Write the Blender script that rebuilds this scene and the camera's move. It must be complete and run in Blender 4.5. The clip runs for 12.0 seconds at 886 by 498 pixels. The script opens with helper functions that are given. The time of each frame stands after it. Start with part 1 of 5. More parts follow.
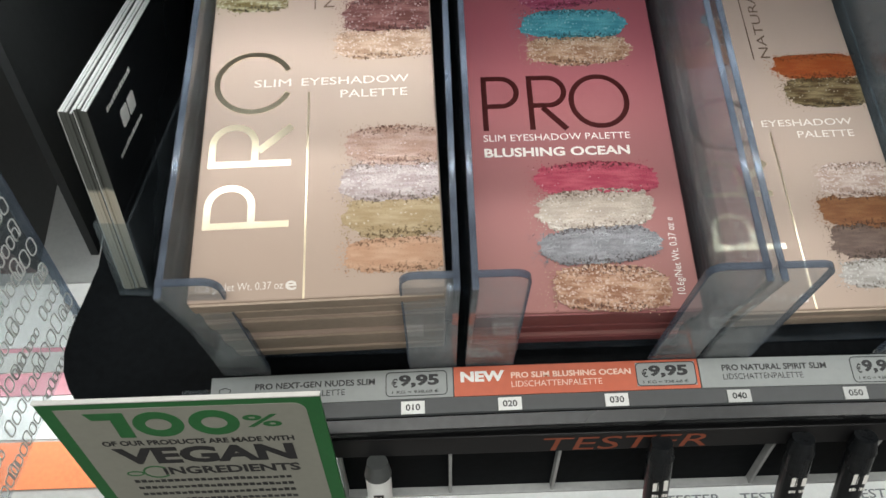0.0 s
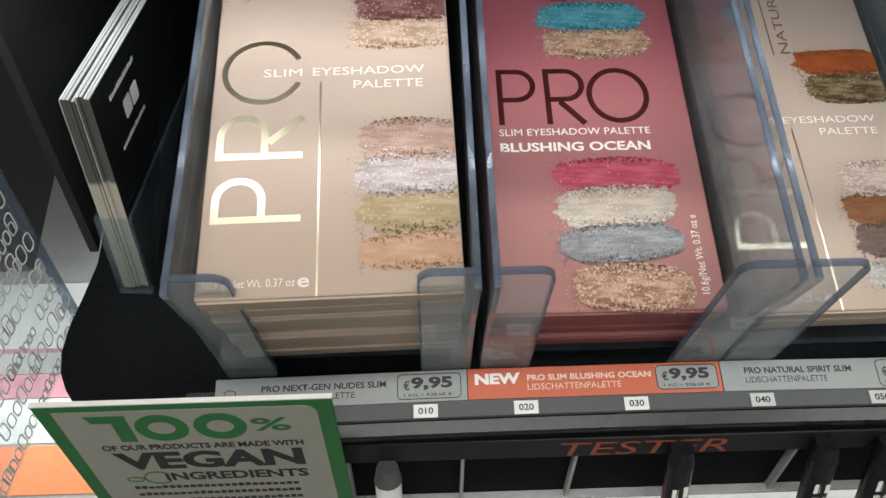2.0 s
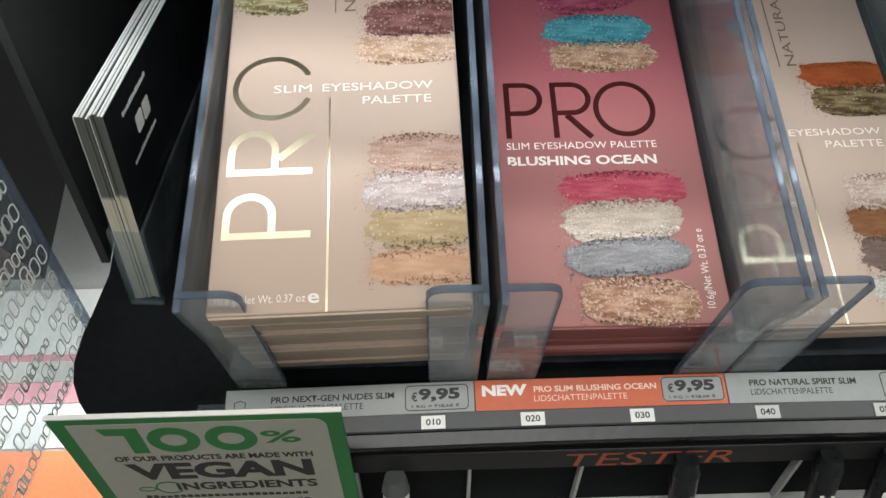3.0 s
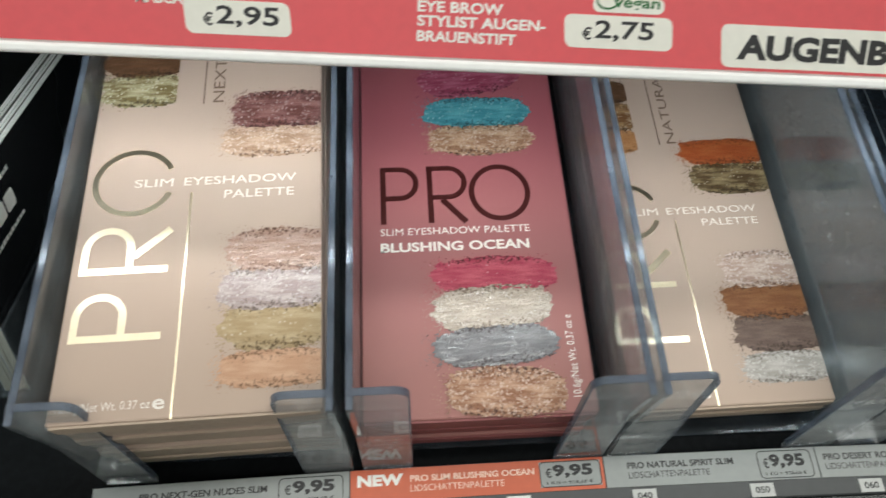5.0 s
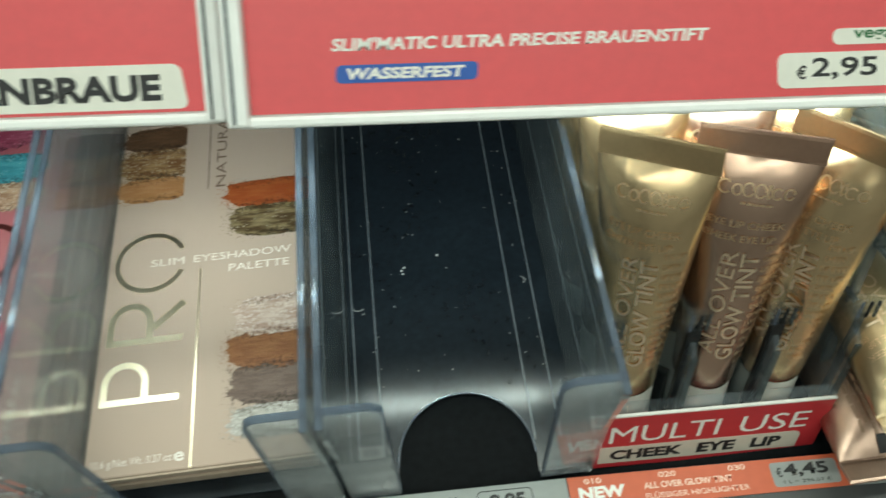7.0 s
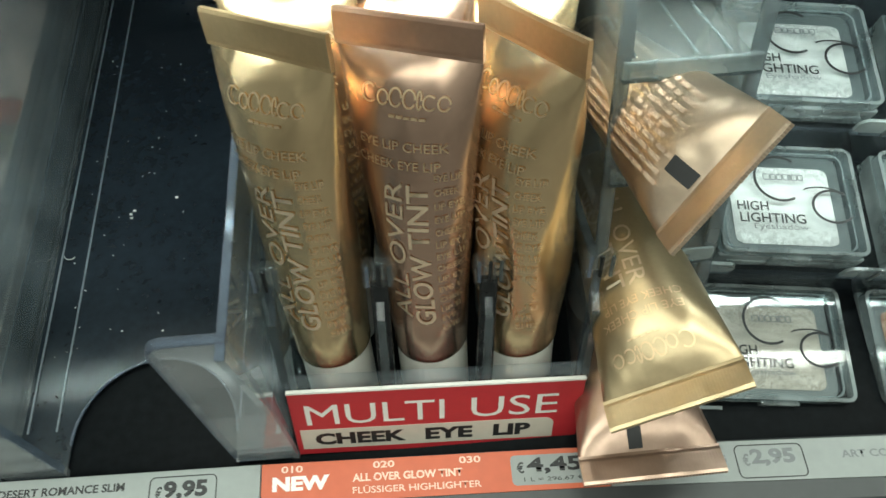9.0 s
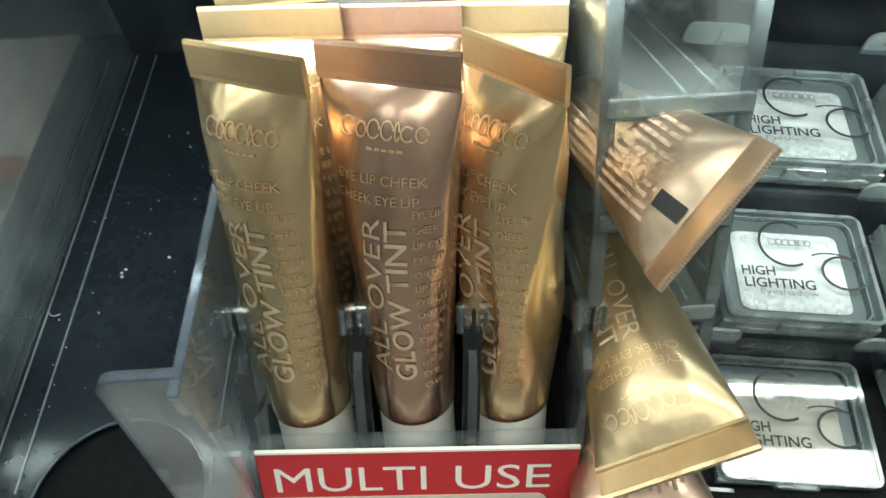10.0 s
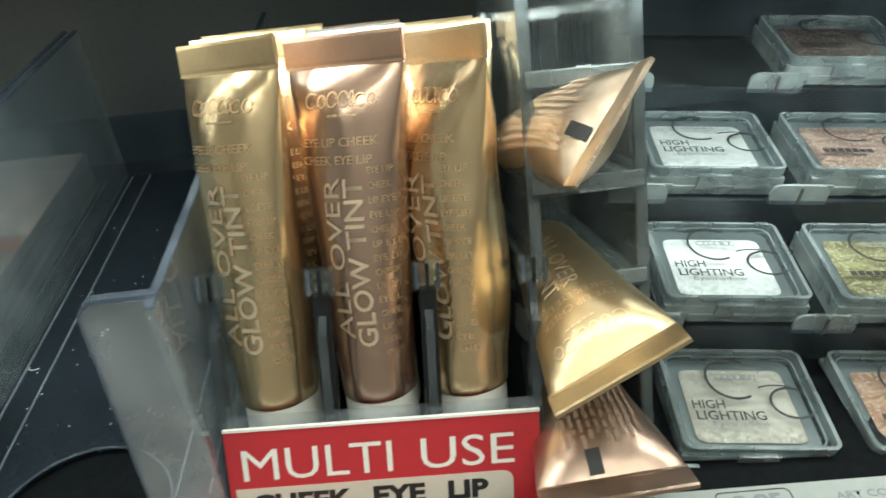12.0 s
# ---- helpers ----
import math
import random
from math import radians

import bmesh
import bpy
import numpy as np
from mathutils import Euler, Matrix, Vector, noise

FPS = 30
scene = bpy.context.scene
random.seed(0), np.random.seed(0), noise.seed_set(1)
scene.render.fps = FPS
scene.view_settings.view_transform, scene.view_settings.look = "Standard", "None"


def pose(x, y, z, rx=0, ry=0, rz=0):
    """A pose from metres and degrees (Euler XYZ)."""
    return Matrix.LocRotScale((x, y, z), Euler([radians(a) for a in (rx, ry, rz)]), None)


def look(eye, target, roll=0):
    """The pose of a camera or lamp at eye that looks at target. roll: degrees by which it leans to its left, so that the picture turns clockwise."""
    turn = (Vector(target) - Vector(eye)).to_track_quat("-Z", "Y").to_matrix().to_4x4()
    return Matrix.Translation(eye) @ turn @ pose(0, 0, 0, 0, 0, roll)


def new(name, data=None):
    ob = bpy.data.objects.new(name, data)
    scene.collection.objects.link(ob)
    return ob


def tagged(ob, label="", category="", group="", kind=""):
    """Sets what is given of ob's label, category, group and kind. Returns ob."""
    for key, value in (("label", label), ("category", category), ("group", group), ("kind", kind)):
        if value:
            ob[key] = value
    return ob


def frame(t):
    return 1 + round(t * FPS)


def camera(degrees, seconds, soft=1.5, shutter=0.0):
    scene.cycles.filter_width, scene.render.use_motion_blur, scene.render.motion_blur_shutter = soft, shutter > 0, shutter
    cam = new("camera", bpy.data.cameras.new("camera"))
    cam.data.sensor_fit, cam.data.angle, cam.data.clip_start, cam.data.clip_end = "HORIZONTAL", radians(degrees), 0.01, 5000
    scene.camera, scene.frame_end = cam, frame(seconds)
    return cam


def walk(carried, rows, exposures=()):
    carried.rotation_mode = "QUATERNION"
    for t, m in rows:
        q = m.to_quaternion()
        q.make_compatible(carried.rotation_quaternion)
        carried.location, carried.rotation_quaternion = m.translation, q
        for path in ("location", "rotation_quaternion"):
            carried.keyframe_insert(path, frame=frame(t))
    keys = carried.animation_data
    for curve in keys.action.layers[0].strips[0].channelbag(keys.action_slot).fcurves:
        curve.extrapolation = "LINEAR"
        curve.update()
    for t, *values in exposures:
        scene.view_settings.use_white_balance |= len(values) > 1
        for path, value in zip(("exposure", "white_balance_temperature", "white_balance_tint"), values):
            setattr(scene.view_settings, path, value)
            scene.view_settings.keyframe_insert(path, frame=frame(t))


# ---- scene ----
cam = camera(64.3, 12.0, soft=1.5, shutter=0.3)
# the sloping shelf frame: x along the shelf, z up the slope, -y off the slope
S = pose(0, 0, 1.25, -66, 0, 0)
PATH = [
    (0, (0.03135, -0.00533, 1.25509), (0.03475, 0.17055, 1.07746), -0.848),
    (0.5, (0.03091, -0.00007, 1.24400), (0.03699, 0.17585, 1.06647), -0.109),
    (1, (0.02778, -0.00083, 1.24567), (0.03419, 0.17580, 1.06887), -0.104),
    (1.5, (0.02912, -0.00067, 1.24634), (0.03687, 0.17661, 1.07024), 0.026),
    (2, (0.02432, -0.00095, 1.24774), (0.03045, 0.17599, 1.07123), 0.035),
    (2.5, (0.02336, 0.00021, 1.24960), (0.02766, 0.17681, 1.07270), -0.294),
    (4.3, (0.02797, 0.00324, 1.25996), (0.03758, 0.17931, 1.08274), 0.543),
    (4.5, (0.03198, 0.00551, 1.25901), (0.04354, 0.18321, 1.08354), 0.805),
    (5, (0.05766, 0.01218, 1.26503), (0.07073, 0.19631, 1.09644), 0.614),
    (5.5, (0.08837, 0.00659, 1.26933), (0.09515, 0.19142, 1.10113), -1.672),
    (6, (0.13079, -0.00614, 1.27132), (0.13650, 0.18235, 1.10719), -3.385),
    (6.5, (0.18179, -0.00057, 1.26176), (0.19357, 0.18895, 1.09915), -3.180),
    (7, (0.22878, 0.01089, 1.25437), (0.23848, 0.20409, 1.09601), -4.419),
    (7.5, (0.26585, 0.02270, 1.24278), (0.27733, 0.20971, 1.07726), -4.733),
    (7.7, (0.27446, 0.02336, 1.23871), (0.28546, 0.20948, 1.07216), -4.620),
    (9.3, (0.32451, 0.03181, 1.21116), (0.32503, 0.22190, 1.04879), -4.258),
    (9.5, (0.32741, 0.03292, 1.20872), (0.32708, 0.22663, 1.05067), -4.242),
    (10, (0.32486, 0.02641, 1.19984), (0.32164, 0.23841, 1.06738), -3.748),
    (10.5, (0.31358, 0.00360, 1.18563), (0.31273, 0.23141, 1.08266), -4.271),
    (11, (0.30632, -0.01442, 1.17082), (0.31021, 0.22386, 1.09528), -4.348),
    (11.5, (0.31277, -0.02138, 1.15464), (0.31494, 0.22082, 1.09270), -5.850),
    (12, (0.32737, -0.01209, 1.15511), (0.33568, 0.23017, 1.09396), -5.700),
]
walk(cam, [(t, look(eye, target, roll)) for t, eye, target, roll in PATH],
     exposures=[(0.0, 0.05, 6500, 7), (2.5, 0.08, 6500, 7), (4.5, 0.03, 6500, 6), (7.5, 0.15, 6450, -13), (9.5, 0.5, 6450, -8), (12.0, 0.80, 6500, -6)])

# ---- light ----
world = bpy.data.worlds.new("store_air")
world.use_nodes = True
world.node_tree.nodes["Background"].inputs[0].default_value = (0.80, 0.90, 1.0, 1)
world.node_tree.nodes["Background"].inputs[1].default_value = 0.05
scene.world = world
scene.view_settings.exposure = 0.0


def area_lamp(name, m, w, h, power, colour=(1, 1, 1), spread=180):
    data = bpy.data.lights.new(name, "AREA")
    data.shape, data.size, data.size_y, data.energy, data.color = "RECTANGLE", w, h, power, colour
    data.spread = radians(spread)
    ob = new(name, data)
    ob.matrix_basis = m
    return ob


# ceiling luminaires over the aisle
for lx in (-1.3, 0.15, 1.6):
    area_lamp("ceiling_lamp", pose(lx, -0.30, 2.95), 1.2, 0.20, 11, (1.0, 0.98, 0.95))
    area_lamp("ceiling_lamp", pose(lx, -1.70, 2.95), 1.2, 0.28, 10, (1.0, 0.98, 0.95))
    # unseen extra row, added to give the tubes and acrylic more sheen
    area_lamp("ceiling_lamp", pose(lx, -2.60, 2.95), 1.2, 0.28, 4, (1.0, 0.98, 0.95))
# LED strip behind the lip of the upper shelf
LIP = S @ Matrix.Translation((0.127, 0.1112, 0.1075)) @ Matrix(((0.99788, 0.06486, -0.005, 0), (0.03493, -0.599, -0.79999, 0), (-0.05488, 0.79812, -0.59999, 0), (0, 0, 0, 1)))
area_lamp("led_strip_lamp", LIP @ Matrix.Translation((0.08, 0.0042, -0.0132)) @ pose(0, 0, 0, -24, 0, 0), 0.80, 0.005, 0.27, (0.94, 0.98, 1.0), 130)

# LED strip under this shelf, over the shelf below
UNDER = S @ pose(0, 0, 0, 90) @ Matrix.Translation((0.06, 0.060, -0.2760))
area_lamp("led_strip_lamp", UNDER @ pose(0, 0, -0.0030), 1.20, 0.006, 0.42, (0.97, 0.99, 1.0), 150)

# ---- materials ----
MATS = {}


def nodes_of(name):
    m = bpy.data.materials.new(name)
    m.use_nodes = True
    nt = m.node_tree
    return m, nt, nt.nodes["Principled BSDF"], nt.nodes, nt.links


def paint(name, colour, rough=0.5, metal=0.0, vary=0.12, grain=400.0, bump=0.05, coat=0.0, blotch=30.0, spec=0.5):
    """A surface with variation at two scales and a fine relief."""
    if name in MATS:
        return MATS[name]
    m, nt, b, n, l = nodes_of(name)
    tc = n.new("ShaderNodeTexCoord")
    big, fine = n.new("ShaderNodeTexNoise"), n.new("ShaderNodeTexNoise")
    big.inputs["Scale"].default_value, fine.inputs["Scale"].default_value = blotch, grain
    big.inputs["Detail"].default_value = fine.inputs["Detail"].default_value = 3
    for t in (big, fine):
        l.new(tc.outputs["Object"], t.inputs["Vector"])
    add = n.new("ShaderNodeMath")
    l.new(big.outputs["Fac"], add.inputs[0])
    l.new(fine.outputs["Fac"], add.inputs[1])
    ramp = n.new("ShaderNodeMapRange")
    ramp.inputs["From Min"].default_value, ramp.inputs["From Max"].default_value = 0.7, 1.3
    ramp.inputs["To Min"].default_value, ramp.inputs["To Max"].default_value = 1 - vary, 1 + vary
    l.new(add.outputs[0], ramp.inputs["Value"])
    mul = n.new("ShaderNodeVectorMath")
    mul.operation = "SCALE"
    mul.inputs[0].default_value = colour[:3]
    l.new(ramp.outputs[0], mul.inputs["Scale"])
    l.new(mul.outputs[0], b.inputs["Base Color"])
    rr = n.new("ShaderNodeMapRange")
    rr.inputs["To Min"].default_value, rr.inputs["To Max"].default_value = rough * 0.8, min(1, rough * 1.25)
    l.new(big.outputs["Fac"], rr.inputs["Value"])
    l.new(rr.outputs[0], b.inputs["Roughness"])
    b.inputs["Metallic"].default_value, b.inputs["Coat Weight"].default_value = metal, coat
    b.inputs["Specular IOR Level"].default_value = spec
    if bump:
        bp = n.new("ShaderNodeBump")
        bp.inputs["Strength"].default_value, bp.inputs["Distance"].default_value = bump, 0.0004
        l.new(fine.outputs["Fac"], bp.inputs["Height"])
        l.new(bp.outputs[0], b.inputs["Normal"])
    MATS[name] = m
    return m


def glow(name, colour, strength):
    if name not in MATS:
        m, nt, b, n, l = nodes_of(name)
        b.inputs["Base Color"].default_value = (*colour, 1)
        b.inputs["Emission Color"].default_value, b.inputs["Emission Strength"].default_value = (*colour, 1), strength
        MATS[name] = m
    return MATS[name]


def clear(name, tint, haze=0.06, haze_colour=(0.6, 0.68, 0.75), rough=0.06, ior=1.46, steep=5.0):
    """Thin clear acrylic: passes light, mirrors by Fresnel, with an uneven pale haze mixed in."""
    if name in MATS:
        return MATS[name]
    m, nt, b, n, l = nodes_of(name)
    n.remove(b)
    out = n["Material Output"]
    tr, gl, df, fr = (n.new(k) for k in ("ShaderNodeBsdfTransparent", "ShaderNodeBsdfGlossy", "ShaderNodeBsdfDiffuse", "ShaderNodeLayerWeight"))
    tr.inputs[0].default_value, gl.inputs["Roughness"].default_value, df.inputs[0].default_value = (*tint, 1), rough, (*haze_colour, 1)
    fr.inputs["Blend"].default_value = 0.5
    pw, sch = n.new("ShaderNodeMath"), n.new("ShaderNodeMapRange")
    pw.operation, pw.inputs[1].default_value = "POWER", steep
    sch.inputs["To Min"].default_value, sch.inputs["To Max"].default_value = ((ior - 1) / (ior + 1)) ** 2, 0.9
    l.new(fr.outputs["Facing"], pw.inputs[0])
    l.new(pw.outputs[0], sch.inputs["Value"])
    tc, noi, mr = n.new("ShaderNodeTexCoord"), n.new("ShaderNodeTexNoise"), n.new("ShaderNodeMapRange")
    noi.inputs["Scale"].default_value, noi.inputs["Detail"].default_value = 60, 6
    l.new(tc.outputs["Object"], noi.inputs["Vector"])
    mr.inputs["From Min"].default_value, mr.inputs["From Max"].default_value = 0.35, 0.75
    mr.inputs["To Min"].default_value, mr.inputs["To Max"].default_value = haze * 0.5, haze * 1.8
    l.new(noi.outputs["Fac"], mr.inputs["Value"])
    a, c = n.new("ShaderNodeMixShader"), n.new("ShaderNodeMixShader")
    l.new(mr.outputs[0], a.inputs[0])
    l.new(tr.outputs[0], a.inputs[1])
    l.new(df.outputs[0], a.inputs[2])
    l.new(sch.outputs[0], c.inputs[0])
    l.new(a.outputs[0], c.inputs[1])
    l.new(gl.outputs[0], c.inputs[2])
    l.new(c.outputs[0], out.inputs["Surface"])
    MATS[name] = m
    return m


def powder(name, base, edge, light, glitter=0.0, rough=0.5, coat=0.12, relief=1.0, deep=True):
    """A smeared make-up powder as printed: streaks along x, darker rough rims, glitter specks."""
    if name in MATS:
        return MATS[name]
    if deep:  # printed inks are denser the less they reflect
        p = 1.45 - 0.35 * max(0.0, min(1.0, (min(base) - 0.06) / 0.2))
        base, edge, light = ([q ** p for q in c] for c in (base, edge, light))
    m, nt, b, n, l = nodes_of(name)
    tc, mp = n.new("ShaderNodeTexCoord"), n.new("ShaderNodeMapping")
    mp.inputs["Scale"].default_value = (120, 520, 100)
    l.new(tc.outputs["Object"], mp.inputs["Vector"])
    st, gr, vo = n.new("ShaderNodeTexNoise"), n.new("ShaderNodeTexNoise"), n.new("ShaderNodeTexVoronoi")
    st.inputs["Scale"].default_value, st.inputs["Detail"].default_value = 1.0, 5
    gr.inputs["Scale"].default_value, gr.inputs["Detail"].default_value = 1500, 3
    vo.inputs["Scale"].default_value = 1700
    l.new(mp.outputs[0], st.inputs["Vector"])
    l.new(tc.outputs["Object"], gr.inputs["Vector"])
    l.new(tc.outputs["Object"], vo.inputs["Vector"])
    sep, sub, ab, add = n.new("ShaderNodeSeparateXYZ"), n.new("ShaderNodeMath"), n.new("ShaderNodeMath"), n.new("ShaderNodeMath")
    l.new(tc.outputs["Generated"], sep.inputs[0])
    sub.operation, sub.inputs[1].default_value = "SUBTRACT", 0.5
    ab.operation = "ABSOLUTE"
    l.new(sep.outputs["Y"], sub.inputs[0])
    l.new(sub.outputs[0], ab.inputs[0])
    l.new(ab.outputs[0], add.inputs[0])
    sc = n.new("ShaderNodeMath")
    sc.operation, sc.inputs[1].default_value = "MULTIPLY", 0.75
    l.new(gr.outputs["Fac"], sc.inputs[0])
    l.new(sc.outputs[0], add.inputs[1])
    rim = n.new("ShaderNodeMapRange")
    rim.inputs["From Min"].default_value, rim.inputs["From Max"].default_value = 0.58, 0.76
    l.new(add.outputs[0], rim.inputs["Value"])
    crumb, cr, rimmed = n.new("ShaderNodeTexNoise"), n.new("ShaderNodeMapRange"), n.new("ShaderNodeMath")
    crumb.inputs["Scale"].default_value, crumb.inputs["Detail"].default_value = 850, 5
    l.new(tc.outputs["Object"], crumb.inputs["Vector"])
    cr.inputs["From Min"].default_value, cr.inputs["From Max"].default_value = 0.45, 0.57
    cr.inputs["To Min"].default_value = 0.12
    l.new(crumb.outputs["Fac"], cr.inputs["Value"])
    rimmed.operation = "MULTIPLY"
    l.new(rim.outputs[0], rimmed.inputs[0])
    l.new(cr.outputs[0], rimmed.inputs[1])
    mix1, mix2, mix3 = (n.new("ShaderNodeMix") for _ in range(3))
    for x in (mix1, mix2, mix3):
        x.data_type = "RGBA"
    mr = n.new("ShaderNodeMapRange")
    mr.inputs["From Min"].default_value, mr.inputs["From Max"].default_value = 0.42, 0.62
    l.new(st.outputs["Fac"], mr.inputs["Value"])
    l.new(mr.outputs[0], mix1.inputs["Factor"])
    mix1.inputs["A"].default_value, mix1.inputs["B"].default_value = (*base, 1), (*light, 1)
    l.new(rimmed.outputs[0], mix2.inputs["Factor"])
    l.new(mix1.outputs["Result"], mix2.inputs["A"])
    mix2.inputs["B"].default_value = (*[0.42 * q for q in edge], 1)
    gm = n.new("ShaderNodeMapRange")
    gm.inputs["From Min"].default_value, gm.inputs["From Max"].default_value = 1 - 0.6 * glitter, 1.0
    sepc = n.new("ShaderNodeSeparateColor")
    l.new(vo.outputs["Color"], sepc.inputs[0])
    l.new(sepc.outputs[0], gm.inputs["Value"])
    l.new(gm.outputs[0], mix3.inputs["Factor"])
    l.new(mix2.outputs["Result"], mix3.inputs["A"])
    mix3.inputs["B"].default_value = (*[min(1, c * 0.8 + 0.2) for c in light], 1)
    l.new(mix3.outputs["Result"], b.inputs["Base Color"])
    b.inputs["Specular IOR Level"].default_value = 0.25
    b.inputs["Roughness"].default_value, b.inputs["Coat Weight"].default_value, b.inputs["Coat Roughness"].default_value = rough, coat, 0.16 if coat > 0.3 else 0.3
    bp = n.new("ShaderNodeBump")
    bp.inputs["Strength"].default_value, bp.inputs["Distance"].default_value = relief, 0.0004
    l.new(gr.outputs["Fac"], bp.inputs["Height"])
    l.new(bp.outputs[0], b.inputs["Normal"])
    MATS[name] = m
    return m


def laminate(name, colour, rough=0.27):
    """Soft metallised tube wall: glossy, faintly brushed, with shallow finger dents."""
    m = paint(name, colour, rough, 0.95, vary=0.05, grain=900, bump=0.015, blotch=40)
    n, l = m.node_tree.nodes, m.node_tree.links
    tc, mp, noi, bp = (n.new(k) for k in ("ShaderNodeTexCoord", "ShaderNodeMapping", "ShaderNodeTexNoise", "ShaderNodeBump"))
    mp.inputs["Scale"].default_value = (1.0, 0.55, 1.0)
    noi.inputs["Scale"].default_value, noi.inputs["Detail"].default_value = 95, 1.5
    bp.inputs["Strength"].default_value, bp.inputs["Distance"].default_value = 0.42, 0.0030
    l.new(tc.outputs["Object"], mp.inputs["Vector"])
    l.new(mp.outputs[0], noi.inputs["Vector"])
    l.new(noi.outputs["Fac"], bp.inputs["Height"])
    fine = [q for q in n if q.bl_idname == "ShaderNodeBump" and q != bp][0]
    l.new(bp.outputs[0], fine.inputs["Normal"])
    return m


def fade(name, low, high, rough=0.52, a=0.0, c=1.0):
    """Printed carton or paper edge whose colour changes along its length."""
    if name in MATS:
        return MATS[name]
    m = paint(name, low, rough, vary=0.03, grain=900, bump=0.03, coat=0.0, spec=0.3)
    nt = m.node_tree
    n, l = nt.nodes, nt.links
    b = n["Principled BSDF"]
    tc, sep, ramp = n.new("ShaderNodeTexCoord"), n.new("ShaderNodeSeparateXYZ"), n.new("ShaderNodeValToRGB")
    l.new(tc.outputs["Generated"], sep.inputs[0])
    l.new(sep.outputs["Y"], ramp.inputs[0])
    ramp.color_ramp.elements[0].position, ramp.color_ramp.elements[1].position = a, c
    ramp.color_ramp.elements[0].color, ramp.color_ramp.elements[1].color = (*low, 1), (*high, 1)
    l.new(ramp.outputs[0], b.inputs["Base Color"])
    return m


BLACK = paint("black_gloss", (0.013, 0.0145, 0.016), 0.26, vary=0.3, bump=0.01, blotch=12, spec=0.3)
BLACK_BOARD = paint("black_board", (0.005, 0.006, 0.007), 0.42, vary=0.4, bump=0.02, blotch=40, spec=0.035)
BLACK_MATT = paint("black_matt", (0.021, 0.023, 0.024), 0.55, vary=0.2)
GREY_PLASTIC = paint("grey_plastic", (0.056, 0.060, 0.063), 0.45, vary=0.06)
DARK_GREY = paint("dark_grey", (0.075, 0.08, 0.08), 0.5, vary=0.1)
PLATE_WHITE = paint("plate_white", (0.80, 0.79, 0.72), 0.45, vary=0.04)
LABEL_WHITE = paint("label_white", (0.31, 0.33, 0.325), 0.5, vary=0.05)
LABEL_ORANGE = paint("label_orange", (0.58, 0.125, 0.058), 0.5, vary=0.05)
SIGN_RED = paint("sign_red", (0.50, 0.028, 0.040), 0.45, vary=0.05)
SIGN_CREAM = paint("sign_panel_cream", (0.64, 0.58, 0.50), 0.5, vary=0.04)
LABEL_RED = paint("label_red", (0.68, 0.062, 0.078), 0.5, vary=0.05, spec=0.9)
INK = paint("ink_black", (0.02, 0.02, 0.022), 0.5, vary=0.1, bump=0)
INK_WHITE = paint("ink_white", (0.85, 0.84, 0.80), 0.45, vary=0.04, bump=0)
INK_PALE = paint("ink_pale", (0.86, 0.62, 0.50), 0.5, vary=0.04, bump=0)
INK_GREY = paint("ink_grey", (0.19, 0.20, 0.21), 0.5, vary=0.1, bump=0)
WHITE = paint("white_plastic", (0.78, 0.79, 0.77), 0.4, vary=0.05)
GREEN = paint("sign_green", (0.022, 0.145, 0.040), 0.5, vary=0.08)
CREAM = paint("sign_cream", (0.30, 0.30, 0.255), 0.5, vary=0.04)
BLUE = paint("badge_blue", (0.025, 0.10, 0.42), 0.45, vary=0.05)
CARTON = fade("nude_carton", (0.50, 0.382, 0.308), (0.52, 0.40, 0.342))
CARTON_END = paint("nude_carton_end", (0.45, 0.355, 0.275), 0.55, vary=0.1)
PINK = fade("rose_carton", (0.37, 0.165, 0.15), (0.335, 0.092, 0.115), a=0.1, c=0.66)
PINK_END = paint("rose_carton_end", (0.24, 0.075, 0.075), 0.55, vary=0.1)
GOLD_FOIL = paint("gold_foil", (0.88, 0.77, 0.57), 0.30, 1.0, vary=0.06, bump=0.02)
BROWN_FOIL = paint("maroon_foil", (0.10, 0.022, 0.022), 0.30, 0.55, vary=0.1, bump=0.02)
PRINT_WHITE = paint("print_white", (0.86, 0.80, 0.74), 0.4, vary=0.03, bump=0)
PRINT_BROWN = paint("print_brown", (0.16, 0.10, 0.07), 0.45, vary=0.05, bump=0)
ACRYLIC = clear("clear_acrylic", (0.92, 0.95, 0.96), 0.06)
TRAY_WALL = clear("tray_acrylic", (0.94, 0.965, 0.975), 0.15, (0.52, 0.59, 0.64), 0.015, 1.5, 3.4)
LIP_ACRYLIC = clear("lip_acrylic", (0.955, 0.97, 0.975), 0.20, (0.70, 0.745, 0.78), 0.02)
ACRYLIC_RIM = clear("acrylic_rim", (0.50, 0.57, 0.66), 0.22, (0.34, 0.39, 0.48), 0.16)
CRYSTAL = clear("crystal_acrylic", (0.965, 0.98, 0.98), 0.015, rough=0.04, ior=1.5)
CRYSTAL_EDGE = clear("crystal_edge", (0.45, 0.50, 0.52), 0.12, (0.30, 0.34, 0.36), 0.05, 1.6)
ACRYLIC_DARK = clear("smoked_acrylic", (0.55, 0.60, 0.65), 0.10, (0.2, 0.24, 0.28))
TUBE_GOLD = laminate("tube_gold", (0.79, 0.60, 0.36), 0.24)
TUBE_BRONZE = laminate("tube_bronze", (0.60, 0.41, 0.315), 0.24)
TUBE_AMBER = laminate("tube_amber", (0.79, 0.595, 0.36), 0.25)
TUBE_ROSE = laminate("tube_rose", (0.64, 0.50, 0.38), 0.38)
TESTER_GOLD = laminate("tester_gold", (0.58, 0.455, 0.285), 0.36)
